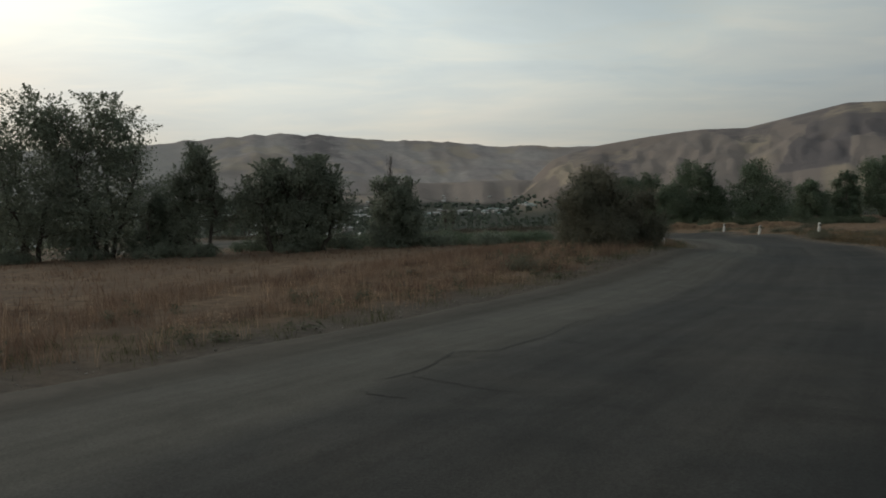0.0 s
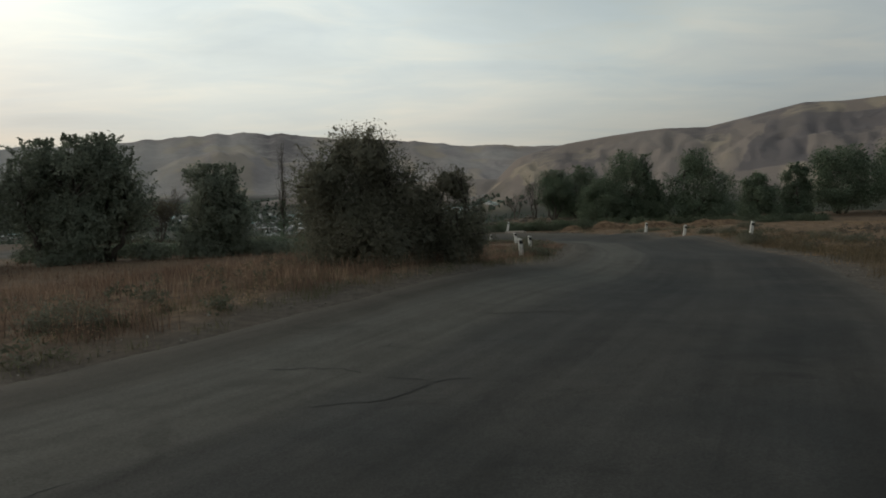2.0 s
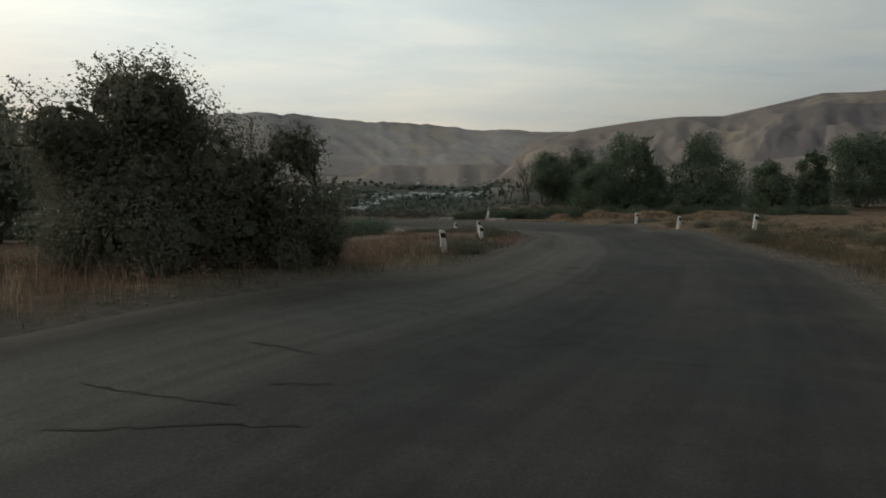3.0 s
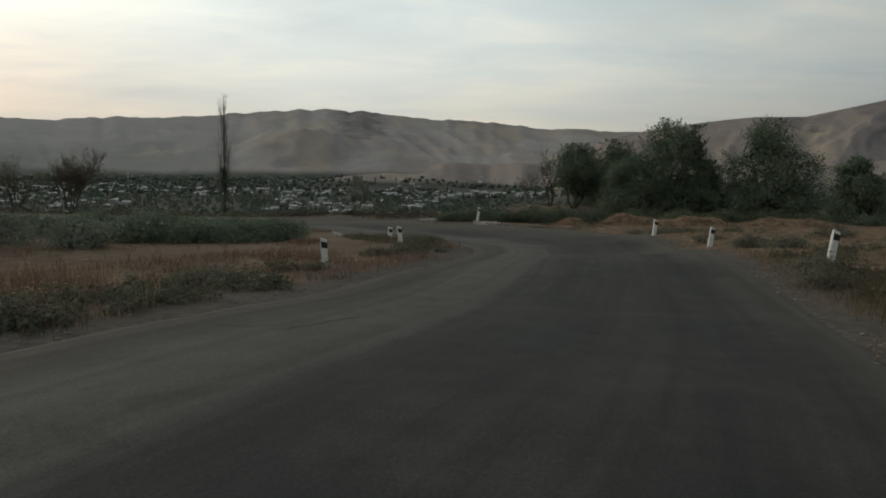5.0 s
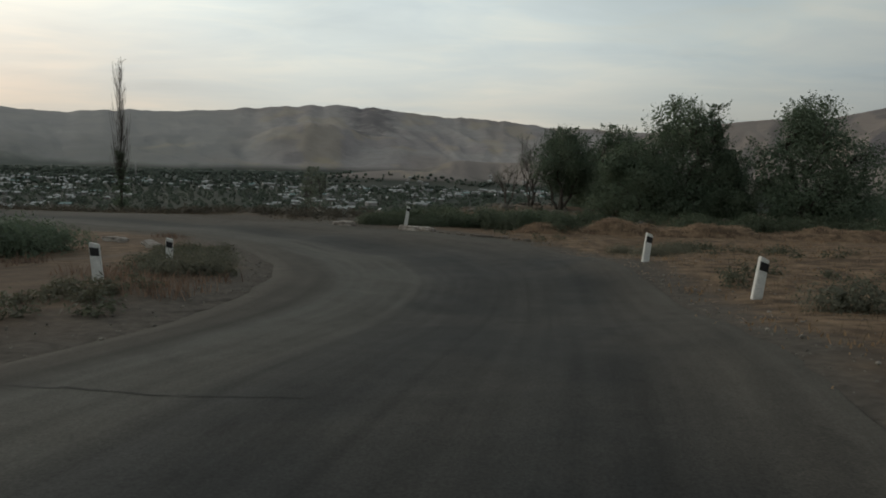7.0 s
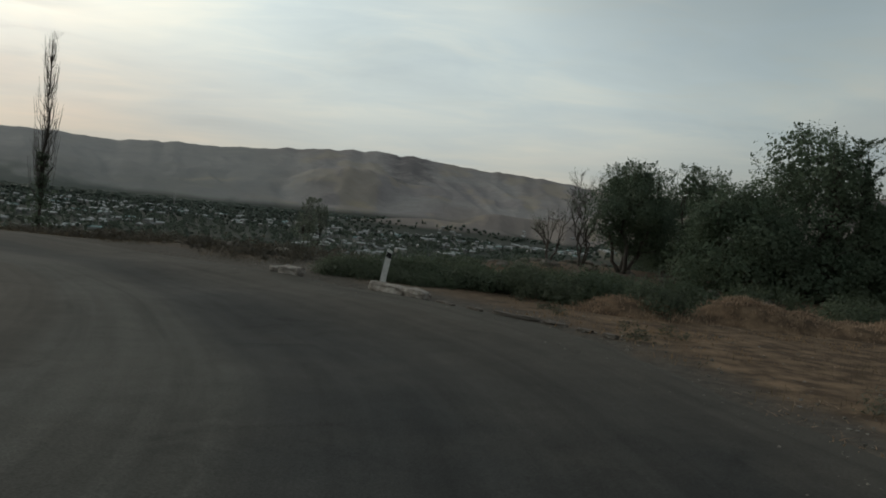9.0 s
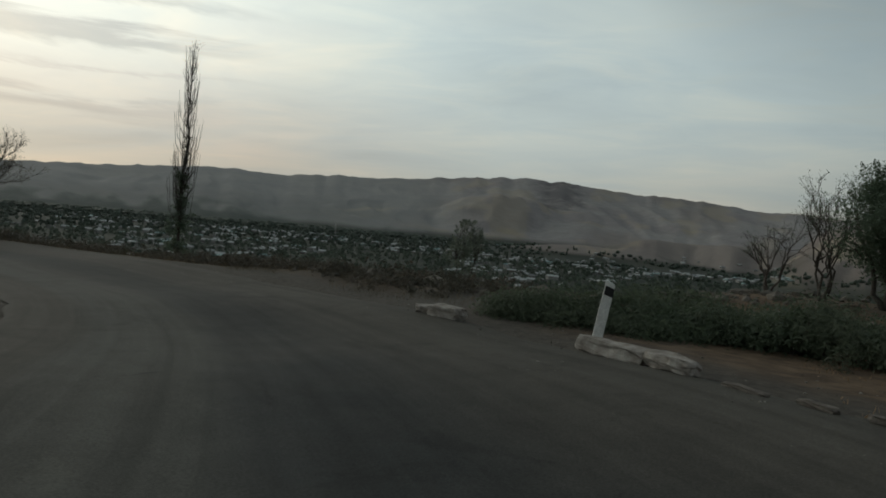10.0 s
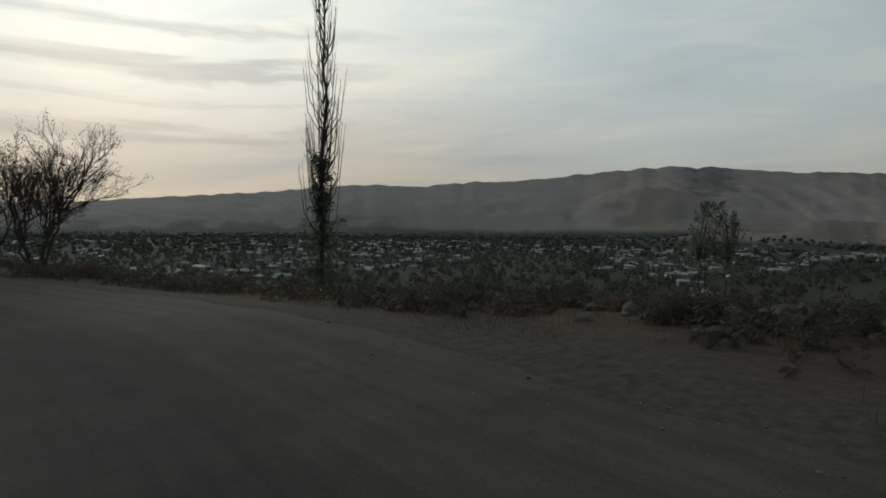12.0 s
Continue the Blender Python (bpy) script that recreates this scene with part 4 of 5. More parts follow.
# trees west of the road
leafy_tree(-31.6, 62.0, 11.0, 6.6, 21, "leaf_olive", "tall airy green tree with a loose crown", low=0.08, clumps=165, lobes=20, per=34, stems=3, spray=120, trunk=0.28, core=0.40, skirt=4, fine=1.15, plume=1.4)
leafy_tree(-37.4, 60.0, 11.2, 6.6, 22, "leaf_olive", "tall airy green tree with a loose crown", low=0.08, clumps=155, lobes=18, per=34, stems=3, spray=100, core=0.40, skirt=4, fine=1.15, plume=1.4)
leafy_tree(-26.2, 61.5, 2.0, 3.2, 29, "leaf_olive", "low shrubby tree under taller trees", low=0.03, clumps=80, lobes=8, per=36, skirt=5, fine=1.2)
leafy_tree(-21.4, 59.0, 6.2, 3.4, 23, "leaf_olive", "slender green tree with a leaning loose top", low=0.16, clumps=90, lobes=12, per=30, stems=2, spray=100, core=0.42, fine=1.3, plume=1.5, lean=(-0.04, 0.0))
leafy_tree(-15.4, 60.0, 4.7, 3.9, 25, "leaf_olive", LEFTTREE, low=0.06, clumps=125, lobes=13, stems=3, spray=130, fine=1.12, plume=1.5, core=0.5)
leafy_tree(-11.2, 59.5, 4.9, 3.9, 26, "leaf_olive", LEFTTREE, low=0.06, clumps=125, lobes=13, stems=3, spray=130, fine=1.12, plume=1.5, core=0.5)
leafy_tree(-4.5, 62.3, 2.9, 3.4, 27, "leaf_olive", LEFTTREE, low=0.06, clumps=120, lobes=11, stems=3, spray=110, fine=1.12, plume=1.5, core=0.5, skirt=3)
# tall bush at the edge of the road
leafy_tree(8.15, 34.6, 3.0, 2.45, 31, "leaf_bush", "large brown-green bush leaning over the dry verge", low=0.0, clumps=260, lobes=12, per=92, size=0.102, stems=6, trunk=0.07, spray=110, name="bush", category="bush", lean=(-0.13, 0.0), skirt=7, core=0.6)
leafy_tree(10.7, 35.4, 1.75, 1.5, 32, "leaf_bush", "small brown-green bush beside a larger one", low=0.0, clumps=100, lobes=7, per=70, size=0.1, stems=5, trunk=0.05, spray=50, name="bush", category="bush", skirt=5, core=0.6)
poplar(-8.3, 107.2, 7.25, 41)
twig_tree(-24.0, 104.0, 1.7, 4.2, 51, "spreading half-bare tree with thin branches", stems=7, depth=4, leafy=2000, r0=0.08, kids=4, upright=1.1)
twig_tree(-31.0, 104.5, 0.4, 3.8, 52, "small half-bare tree with thin branches", stems=6, depth=4, leafy=1200, r0=0.07, kids=3)
twig_tree(26.15, 118.69, 0.0, 2.6, 53, "small dead tree with broken limbs", stems=3, depth=4, mat="bark_dead", r0=0.10, leafy=160, leafmat="leaf_olive")
twig_tree(28.38, 114.56, 2.4, 2.0, 54, "thin bare tree beside a dark leafy tree", stems=4, depth=4, r0=0.09, upright=1.2, leafy=420, leafmat="leaf_dark")
leafy_tree(1.2, 135.5, -1.9, 2.7, 55, "leaf_olive", "thin sparse leafy tree below the brink", low=0.45, clumps=46, lobes=9, per=16, size=0.22, stems=3, trunk=0.10, spray=50, core=0.0, plume=1.4)


# ---- marker posts ----
def prism(profile, z0, z1, bev=0.008, slant=0.0, taper=1.0):
    """A bevelled upright prism over a profile, its top sloped by slant."""
    bm = bmesh.new()
    lo = [bm.verts.new((px, py, z0)) for px, py in profile]
    hi = [bm.verts.new((px * taper, py * taper, z1 + slant * px)) for px, py in profile]
    n = len(profile)
    bm.faces.new(lo[::-1])
    bm.faces.new(hi)
    for i in range(n):
        bm.faces.new((lo[i], lo[(i + 1) % n], hi[(i + 1) % n], hi[i]))
    bmesh.ops.bevel(bm, geom=list(bm.edges), offset=bev, segments=2, affect="EDGES", clamp_overlap=True)
    return bm


def guide_post(x, y, turn, lean, h=0.80, label="white concrete marker post with a black panel", lift=0.0):
    """A flat concrete post, its top edge sloped, with a black panel inside a white rim."""
    e = empty("marker_post", x, y, zat(x, y) + lift, label, "marker post", "marker posts along the bend", turn, lean)
    w, d = 0.098, 0.066
    prof = [(-w, -d), (w, -d), (w, d), (-w, d)]
    part("shaft", prism(prof, -0.30, h, 0.016, -0.30, 0.93), "post_white", e)
    bm = bmesh.new()
    x0, x1, z0, z1 = -w * 0.80, w * 0.92, h - 0.255, h - 0.085
    bot = [(x0, z0 + 0.015), (x1, z0 - 0.015), (x1, z1 - 0.018), (x0, z1 + 0.018)]
    a = [bm.verts.new((px, -d - 0.004, pz)) for px, pz in bot]
    b = [bm.verts.new((px, -d + 0.012, pz)) for px, pz in bot]
    bm.faces.new(a)
    bm.faces.new(b[::-1])
    for q in range(4):
        bm.faces.new((a[q], b[q], b[(q + 1) % 4], a[(q + 1) % 4]))
    bmesh.ops.recalc_face_normals(bm, faces=list(bm.faces))
    part("panel", bm, "post_black", e, "black painted panel below the top")
    return e


guide_post(14.44, 43.18, 16, (2, -7), 0.80, "white marker post leaning in dry grass")
guide_post(16.57, 52.82, 16, (0, -2))
guide_post(17.35, 62.99, 16, (-3, -5), 0.80, "chipped white marker post with a black panel")
guide_post(16.08, 68.35, 18, (0, 2), 0.74)
guide_post(30.37, 53.34, 4, (3, 5), 0.76, "white marker post half hidden in dry weeds", 0.24)
guide_post(30.62, 63.87, 5, (2, 5), 0.78, lift=0.06)
guide_post(29.70, 69.77, 8, (0, 5), 0.76, lift=0.06)
guide_post(20.2, 87.15, 10, (3, 8), 1.32, "leaning white marker post wedged behind a kerb block")


# ---- fallen kerb blocks and stones ----
def block(name, x, y, size, turn, seed, label, z=None, lean=(0, 0), mat="stone_white", rough=0.16, cuts=5, category="stone"):
    """A weathered, chipped block lying on the ground."""
    rng = np.random.default_rng(seed)
    bm = bmesh.new()
    bmesh.ops.create_cube(bm, size=1.0)
    bmesh.ops.subdivide_edges(bm, edges=list(bm.edges), cuts=cuts, use_grid_fill=True)
    off = rng.uniform(0, 50, 3)
    for v in bm.verts:
        c = v.co.copy()
        n = noise.noise_vector(c * 2.3 + Vector(off)) * rough + noise.noise_vector(c * 6.1 + Vector(off)) * rough * 0.45
        round_off = 1 - 0.16 * max(0, c.length - 0.62) / 0.25
        v.co = Vector((c.x * size[0], c.y * size[1], c.z * size[2])) * round_off + Vector((n.x * size[1] * 1.2, n.y * size[1], n.z * size[2]))
    me = bpy.data.meshes.new(name)
    bm.to_mesh(me)
    bm.free()
    me.materials.append(MAT[mat])
    ob = new(name, me)
    zz = (zat(x, y) if z is None else z) + size[2] * 0.32
    ob.matrix_world = pose(x, y, zz, lean[0], lean[1], turn)
    return tagged(ob, label, category)


block("kerb_block", 20.63, 86.39, (1.5, 0.44, 0.30), -35, 1, "long limewashed broken kerb block at the brink")
block("kerb_stone", 16.42, 89.14, (0.95, 0.50, 0.34), -20, 2, "limewashed broken stone slab at the road edge")
block("kerb_block", 21.63, 85.65, (0.95, 0.42, 0.26), -42, 11, "broken end of a limewashed kerb block at the brink", rough=0.16)
block("kerb_stone", 15.80, 89.59, (0.62, 0.42, 0.24), 15, 3, "smaller limewashed stone beside a slab")
block("kerb_stone", 8.4, 78.4, (1.15, 0.5, 0.22), -15, 4, "pale broken slab inside the bend", rough=0.24)
block("kerb_stone", 11.8, 75.5, (1.2, 0.45, 0.22), -30, 5, "pale tilted slab inside the bend", lean=(0, 12), rough=0.24)

# added half-buried chunks standing in for the low pale dirt edge outside the bend
BERM = np.random.default_rng(61)
for i in range(7):
    t = (i + BERM.uniform(-0.3, 0.3)) / 6
    px, py = 22.7 + 4.3 * t, 84.5 - 3.3 * t + 1.8 * t * (1 - t)
    ln = BERM.uniform(0.35, 0.8)
    block("berm_chunk", px, py, (ln, 0.18, 0.08), -38 + BERM.normal(0, 9), 70 + i, "half-buried pale chunk in place of a low dirt berm along the bend", mat="berm_edge", rough=0.22, cuts=3)


def scatter_rocks(name, spots, sizes, seed, mat, label, category):
    """Many loose stones in one mesh of kind stuff."""
    rng = np.random.default_rng(seed)
    bm = bmesh.new()
    bmesh.ops.create_icosphere(bm, subdivisions=1, radius=1.0)
    bv = np.array([v.co[:] for v in bm.verts])
    bf = np.array([[v.index for v in f.verts] for f in bm.faces])
    bm.free()
    V, F, o = [], [], 0
    for (x, y, z), s in zip(spots, sizes):
        sc = s * rng.uniform(0.6, 1.3, 3) * np.array([1.2, 1.0, 0.7])
        v = bv * (1 + rng.normal(0, 0.16, (len(bv), 1))) * sc
        a = rng.uniform(0, 6.28)
        r = np.array([[math.cos(a), -math.sin(a), 0], [math.sin(a), math.cos(a), 0], [0, 0, 1]])
        V.append(v @ r.T + (x, y, z + s * 0.15))
        F.append(bf + o)
        o += len(bv)
    ob = mesh_ob(name, np.concatenate(V), np.concatenate(F), mat)
    return tagged(ob, label, category, kind="stuff")


def spots_in(seed, n, box, keep):
    rng = np.random.default_rng(seed)
    x = rng.uniform(box[0], box[1], n)
    y = rng.uniform(box[2], box[3], n)
    k = keep(x, y)
    x, y = x[k], y[k]
    return np.stack([x, y, height(x, y)], 1)


ROCKY = lambda x, y: (line_distance(x, y, EDGE_R) > 3.0) & ~inside_road(x, y) & (vnoise(x / 5, y / 5, 3) > 0.35)
p = spots_in(5, 900, (2, 48, 95, 127), ROCKY)
scatter_rocks("rocks", p, 0.10 + 0.42 * np.random.default_rng(3).random(len(p)) ** 3, 6, "rock", "weathered grey-brown rocks strewn over the brink", "rocks")
p = spots_in(15, 170, (6, 20, 96.5, 106), ROCKY)
scatter_rocks("rocks", p, 0.10 + 0.20 * np.random.default_rng(4).random(len(p)), 7, "rock", "heap of weathered grey-brown rocks at the brink", "rocks")
LITTER = lambda x, y: ~inside_road(x, y) & (dr0(x, y) < 5.5) & (vnoise(x / 1.5, y / 1.5, 4) > 0.4)
dr0 = lambda x, y: line_distance(x, y, EDGE_R)
p = spots_in(18, 9000, (20, 40, 30, 88), LITTER)
scatter_rocks("rubble", p, 0.008 + 0.028 * np.random.default_rng(15).random(len(p)) ** 4, 19, "pebble", "loose rubble and stones on the outer shoulder", "rubble")
VERGE = lambda x, y: ~inside_road(x, y) & (np.minimum(line_distance(x, y, EDGE_L), line_distance(x, y, EDGE_R)) < 1.6)
p = spots_in(8, 26000, (-12, 36, 0, 100), VERGE)
scatter_rocks("gravel", p, 0.010 + 0.030 * np.random.default_rng(5).random(len(p)) ** 3, 9, "pebble", "loose gravel and small stones along the road edge", "gravel")


# grit and stones on the dusty outer side of the bend
p = spots_in(19, 9000, (-4, 30, 68, 99), lambda x, y: inside_road(x, y) & (dr0(x, y) < 3.6) & (vnoise(x / 1.4, y / 1.4, 24) > 0.42))
p[:, 2] = road_z(p[:, 0], p[:, 1]) + 0.03
scatter_rocks("grit", p[:4200], 0.007 + 0.022 * np.random.default_rng(16).random(4200)[:len(p[:4200])] ** 4, 20, "pebble", "grit and small stones on the dusty side of the road", "grit")


# ---- grass and weeds ----
def blades(name, spots, height_range, width, per, spread, mat, seed, label, lean=0.45):
    """Tufts of thin bent blades, all in one mesh."""
    rng = np.random.default_rng(seed)
    c = np.repeat(spots, per, axis=0)
    n = len(c)
    if n == 0:
        return
    c = c + np.stack([rng.normal(0, spread, n), rng.normal(0, spread, n), np.full(n, -0.03)], 1)
    h = rng.uniform(*height_range, n) * np.repeat(rng.uniform(0.6, 1.25, len(spots)), per)
    a = rng.uniform(0, 2 * math.pi, n)
    u = np.stack([np.cos(a), np.sin(a), np.zeros(n)], 1)
    b = rng.uniform(0, 2 * math.pi, n)
    l = np.stack([np.cos(b), np.sin(b), np.zeros(n)], 1) * (h * rng.uniform(0.05, lean, n))[:, None]
    up = np.array([0, 0, 1.0])
    w = (width * rng.uniform(0.6, 1.4, n))[:, None]
    v = np.stack([c - u * w, c + u * w, c + l * 0.35 + up * (h * 0.6)[:, None] + u * w * 0.8, c + l * 0.35 + up * (h * 0.6)[:, None] - u * w * 0.8, c + l + up * h[:, None]], 1).reshape(-1, 3)
    k = np.arange(n)[:, None] * 5
    f = (k + np.array([[0, 1, 2, 3]])).tolist() + (k + np.array([[3, 2, 4]])).tolist()
    ob = mesh_ob(name, v, f, mat)
    return tagged(ob, label, "grass", kind="stuff")


OFF = lambda x, y: ~inside_road(x, y)
dl = lambda x, y: line_distance(x, y, EDGE_L)
dr = lambda x, y: line_distance(x, y, EDGE_R)
def weeds(name, spots, r, h, n, per, size, mat, seed, label):
    """Low leafy weed clumps, all in one mesh."""
    rng = np.random.default_rng(seed)
    k = np.repeat(np.arange(len(spots)), n)
    s = rng.uniform(0.6, 1.3, len(spots))[k]
    a, u = rng.uniform(0, 2 * math.pi, len(k)), np.sqrt(rng.random(len(k)))
    c = spots[k] + np.stack([r * s * u * np.cos(a), r * s * u * np.sin(a), h * s * rng.uniform(0.05, 0.95, len(k)) * (1.05 - 0.7 * u)], 1)
    v, f = leaves(rng, c, per, 0.075, size, np.repeat(spots[k] - (0, 0, 0.2), per, axis=0), 0.20)
    ob = mesh_ob(name, v, f, mat)
    return tagged(ob, label, "weeds", kind="stuff")


# russet verge inside the bend
CLUMPY = lambda x, y, s: vnoise(x / 2.2, y / 2.2, s) * 0.7 + vnoise(x / 0.9, y / 0.9, s + 1) * 0.5
p = spots_in(21, 24000, (-34, 16, -2, 48), lambda x, y: OFF(x, y) & (dl(x, y) > 1.1) & (dl(x, y) < 12) & (CLUMPY(x, y, 8) > 0.74 - 0.30 * sstep(1.0, 3.2, dl(x, y))) & (y > 0.6 * x - 2))
blades("dry_grass", p, (0.12, 0.54), 0.0055, 10, 0.19, "grass_red", 22, "russet dry grass on the verge inside the bend", 0.7)
p = spots_in(22, 4500, (-34, 16, -2, 48), lambda x, y: OFF(x, y) & (dl(x, y) > 0.7) & (dl(x, y) < 9) & (CLUMPY(x, y, 88) > 0.55) & (y > 0.6 * x - 2))
blades("seed_stalks", p, (0.30, 0.70), 0.004, 7, 0.16, "grass_plume", 25, "pale pinkish seed stalks standing over the dry verge", 0.5)
p = spots_in(23, 3800, (-60, 18, 8, 76), lambda x, y: OFF(x, y) & (dl(x, y) > 8) & (y > 0.6 * x + 8) & (vnoise(x / 4, y / 4, 18) > 0.35))
blades("dry_grass", p, (0.15, 0.45), 0.013, 8, 0.28, "grass_red", 24, "russet dry grass and weeds on the slope", 0.8)
p = spots_in(24, 900, (-22, 16, -2, 46), lambda x, y: OFF(x, y) & (dl(x, y) > 0.7) & (dl(x, y) < 7) & (vnoise(x / 2.6, y / 2.6, 98) > 0.52) & (y > 0.6 * x - 2))
weeds("verge_weeds", p, 0.32, 0.45, 7, 16, 0.10, "weed", 40, "grey-green weeds scattered through the dry verge")
p = spots_in(26, 15000, (-34, 16, -2, 46), lambda x, y: OFF(x, y) & (dl(x, y) > 0.35) & (dl(x, y) < 3.4) & (CLUMPY(x, y, 71) > 0.34) & (y > 0.6 * x - 2))
blades("green_grass", p, (0.05, 0.24), 0.0045, 16, 0.17, "grass_green", 41, "short dull green grass between the asphalt and the russet verge", 0.9)
p = spots_in(39, 2600, (-26, 16, 2, 46), lambda x, y: OFF(x, y) & (dl(x, y) > 1.6) & (dl(x, y) < 6) & (CLUMPY(x, y, 88) > 0.58) & (y > 0.6 * x - 2))
weeds("seed_heads", p[:800], 0.34, 0.62, 6, 9, 0.055, "grass_plume", 42, "fluffy pinkish seed heads over the dry verge")
# weed band along the inner edge of the bend
p = spots_in(25, 1700, (8, 21, 42, 76), lambda x, y: OFF(x, y) & (dl(x, y) > 0.9) & (dl(x, y) < 3.6) & (vnoise(x / 2.0, y / 2.0, 28) > 0.44))
weeds("verge_weeds", p, 0.34, 0.32, 8, 15, 0.10, "weed", 26, "low green-brown weeds along the asphalt edge")
p = spots_in(33, 8000, (2, 20.5, 42, 84), lambda x, y: OFF(x, y) & (dl(x, y) > 0.7) & (dl(x, y) < 8) & (vnoise(x / 2.4, y / 2.4, 68) > 0.5 + 0.25 * sstep(64, 69, y)))
blades("dry_grass", p, (0.06, 0.34), 0.010, 8, 0.18, "grass_red", 34, "short dry grass on the bare earth inside the bend", 0.9)
p = spots_in(35, 260, (-10, 10, 10, 44), lambda x, y: OFF(x, y) & (dl(x, y) > 0.3) & (dl(x, y) < 1.6) & (vnoise(x / 1.6, y / 1.6, 29) > 0.5))
weeds("verge_weeds", p, 0.22, 0.16, 5, 14, 0.06, "weed", 27, "low green-brown weeds along the asphalt edge")
# outer bank
p = spots_in(27, 9500, (22, 62, 24, 99), lambda x, y: OFF(x, y) & (dr(x, y) > 0.5) & (x > 24) & (vnoise(x / 2.6, y / 2.6, 38) > 0.40))
blades("dry_grass", p, (0.03, 0.12), 0.014, 7, 0.24, "grass_tan", 28, "straw-coloured dry grass on the outer bank", 0.9)
p = spots_in(28, 7000, (22, 42, 30, 56), lambda x, y: OFF(x, y) & (dr(x, y) > 0.9) & (dr(x, y) < 5.5) & (x > 22) & (CLUMPY(x, y, 39) > 0.50))
blades("dry_grass", p, (0.12, 0.52), 0.005, 10, 0.20, "grass_brown", 29, "tall ochre weeds and grass on the outer shoulder", 0.9)
p = spots_in(29, 850, (24, 50, 28, 96), lambda x, y: OFF(x, y) & (dr(x, y) > 1.0) & (dr(x, y) < 8) & (vnoise(x / 2.0, y / 2.0, 48) > 0.52))
weeds("verge_weeds", p, 0.36, 0.42, 8, 15, 0.10, "weed", 30, "dull grey-green weeds among straw-coloured grass")
p = spots_in(43, 900, (24, 58, 26, 70), lambda x, y: OFF(x, y) & (dr(x, y) > 1.6) & (dr(x, y) < 14) & (y < 52 + 0.6 * (x - 28)) & (vnoise(x / 3.2, y / 3.2, 53) > 0.40))
weeds("verge_weeds", p, 0.50, 0.55, 7, 11, 0.11, "scrub", 44, "brown and olive weeds crowding the outer bank")
p = spots_in(45, 3600, (24, 56, 26, 84), lambda x, y: OFF(x, y) & (dr(x, y) > 0.5) & (dr(x, y) < 9) & (vnoise(x / 1.5, y / 1.5, 57) > 0.42))
blades("dry_grass", p, (0.05, 0.26), 0.0035, 10, 0.24, "grass_brown", 46, "olive-brown grass along the outer shoulder", 1.2)
# straw litter lying flat
p = spots_in(30, 9500, (24, 52, 30, 92), lambda x, y: OFF(x, y) & (dr(x, y) > 0.15) & (dr(x, y) < 16) & (vnoise(x / 1.8, y / 1.8, 49) > 0.5))
blades("straw_litter", p, (0.02, 0.05), 0.012, 5, 0.22, "grass_plume", 31, "flattened pale straw litter on the outer bank", 5.0)
# along the brink
p = spots_in(31, 7600, (-40, 30, 92, 112), lambda x, y: OFF(x, y) & (dr(x, y) > 0.9) & (vnoise(x / 2.4, y / 2.4, 58) > 0.34))
blades("dry_grass", p, (0.07, 0.32), 0.0045, 9, 0.25, "grass_brown", 32, "dry grass and stalks along the brink", 1.5)
p = spots_in(37, 1100, (-34, 16, 95, 108), lambda x, y: OFF(x, y) & (dr(x, y) > 2.2) & (vnoise(x / 3, y / 3, 60) > 0.34))
weeds("scrub", p, 0.62, 0.75, 7, 11, 0.15, "scrub", 35, "low grey-brown scrub in the dry grass of the brink")
p = spots_in(36, 850, (-110, 90, 99, 270), lambda x, y: OFF(x, y) & (dr(x, y) > 3.5) & (vnoise(x / 6, y / 6, 59) > 0.36))
weeds("scrub", p, 1.1, 0.9, 6, 9, 0.26, "scrub", 33, "low grey-brown scrub on the slope below the brink")


# ---- low shrubs ----
def shrub(x, y, r, h, seed, mat="leaf_shrub", label="low dense green shrub", size=0.16, n=54, per=29, wide=0.15):
    rng = np.random.default_rng(seed)
    z0 = zat(x, y) - 0.05
    t = empty("shrub", x, y, z0, label, "shrub")
    a, u = rng.uniform(0, 2 * math.pi, n), np.sqrt(rng.random(n))
    c = np.stack([r * u * np.cos(a), r * u * np.sin(a), h * rng.uniform(0.35, 0.92, n) * (1.05 - 0.62 * u ** 2)], 1)
    v, f = leaves(rng, c, per, 0.11 + 0.065 * r, size, (0, 0, 0), wide)
    v[:, 2] = np.maximum(v[:, 2], 0.0)
    L = [(r * 0.5 * math.cos(q), r * 0.5 * math.sin(q), h * 0.30, min(r * 0.55, h * 0.62)) for q in rng.uniform(0, 6.28, 5)] + [(0, 0, h * 0.42, min(r * 0.6, h * 0.58))]
    cv, cf = inner_leaves(rng, L, 0.7, 60)
    cv[:, 2] = np.maximum(cv[:, 2], 0.0)
    wood = Wood()
    for q in c[::5]:
        wood.add(bend(rng, (q[0] * 0.15, q[1] * 0.15, 0), q * (1, 1, 1.0), 3, 0.1), 0.018, 0.005, 3)
    mesh_ob("stem", wood.v, wood.f, "bark", t)
    mesh_ob("foliage", np.concatenate([v, cv]), f.tolist() + (cf + len(v)).tolist(), mat, t)
    return t


SH = np.random.default_rng(77)
GREEN = "low dense green shrub growing over the brink"
for i in range(15):
    t = i / 14
    shrub(17.6 + 11.5 * t + SH.normal(0, 0.4), 91.7 - 3.2 * t + SH.normal(0, 0.6) + 1.2 * math.sin(3 * t), 0.9 + 0.8 * SH.random(), (0.40 if abs(i - 4) < 2 else 0.5) + 0.85 * SH.random() ** 1.5 + 0.45 * t, 100 + i, label=GREEN, n=84, per=42, size=0.135, wide=0.12)
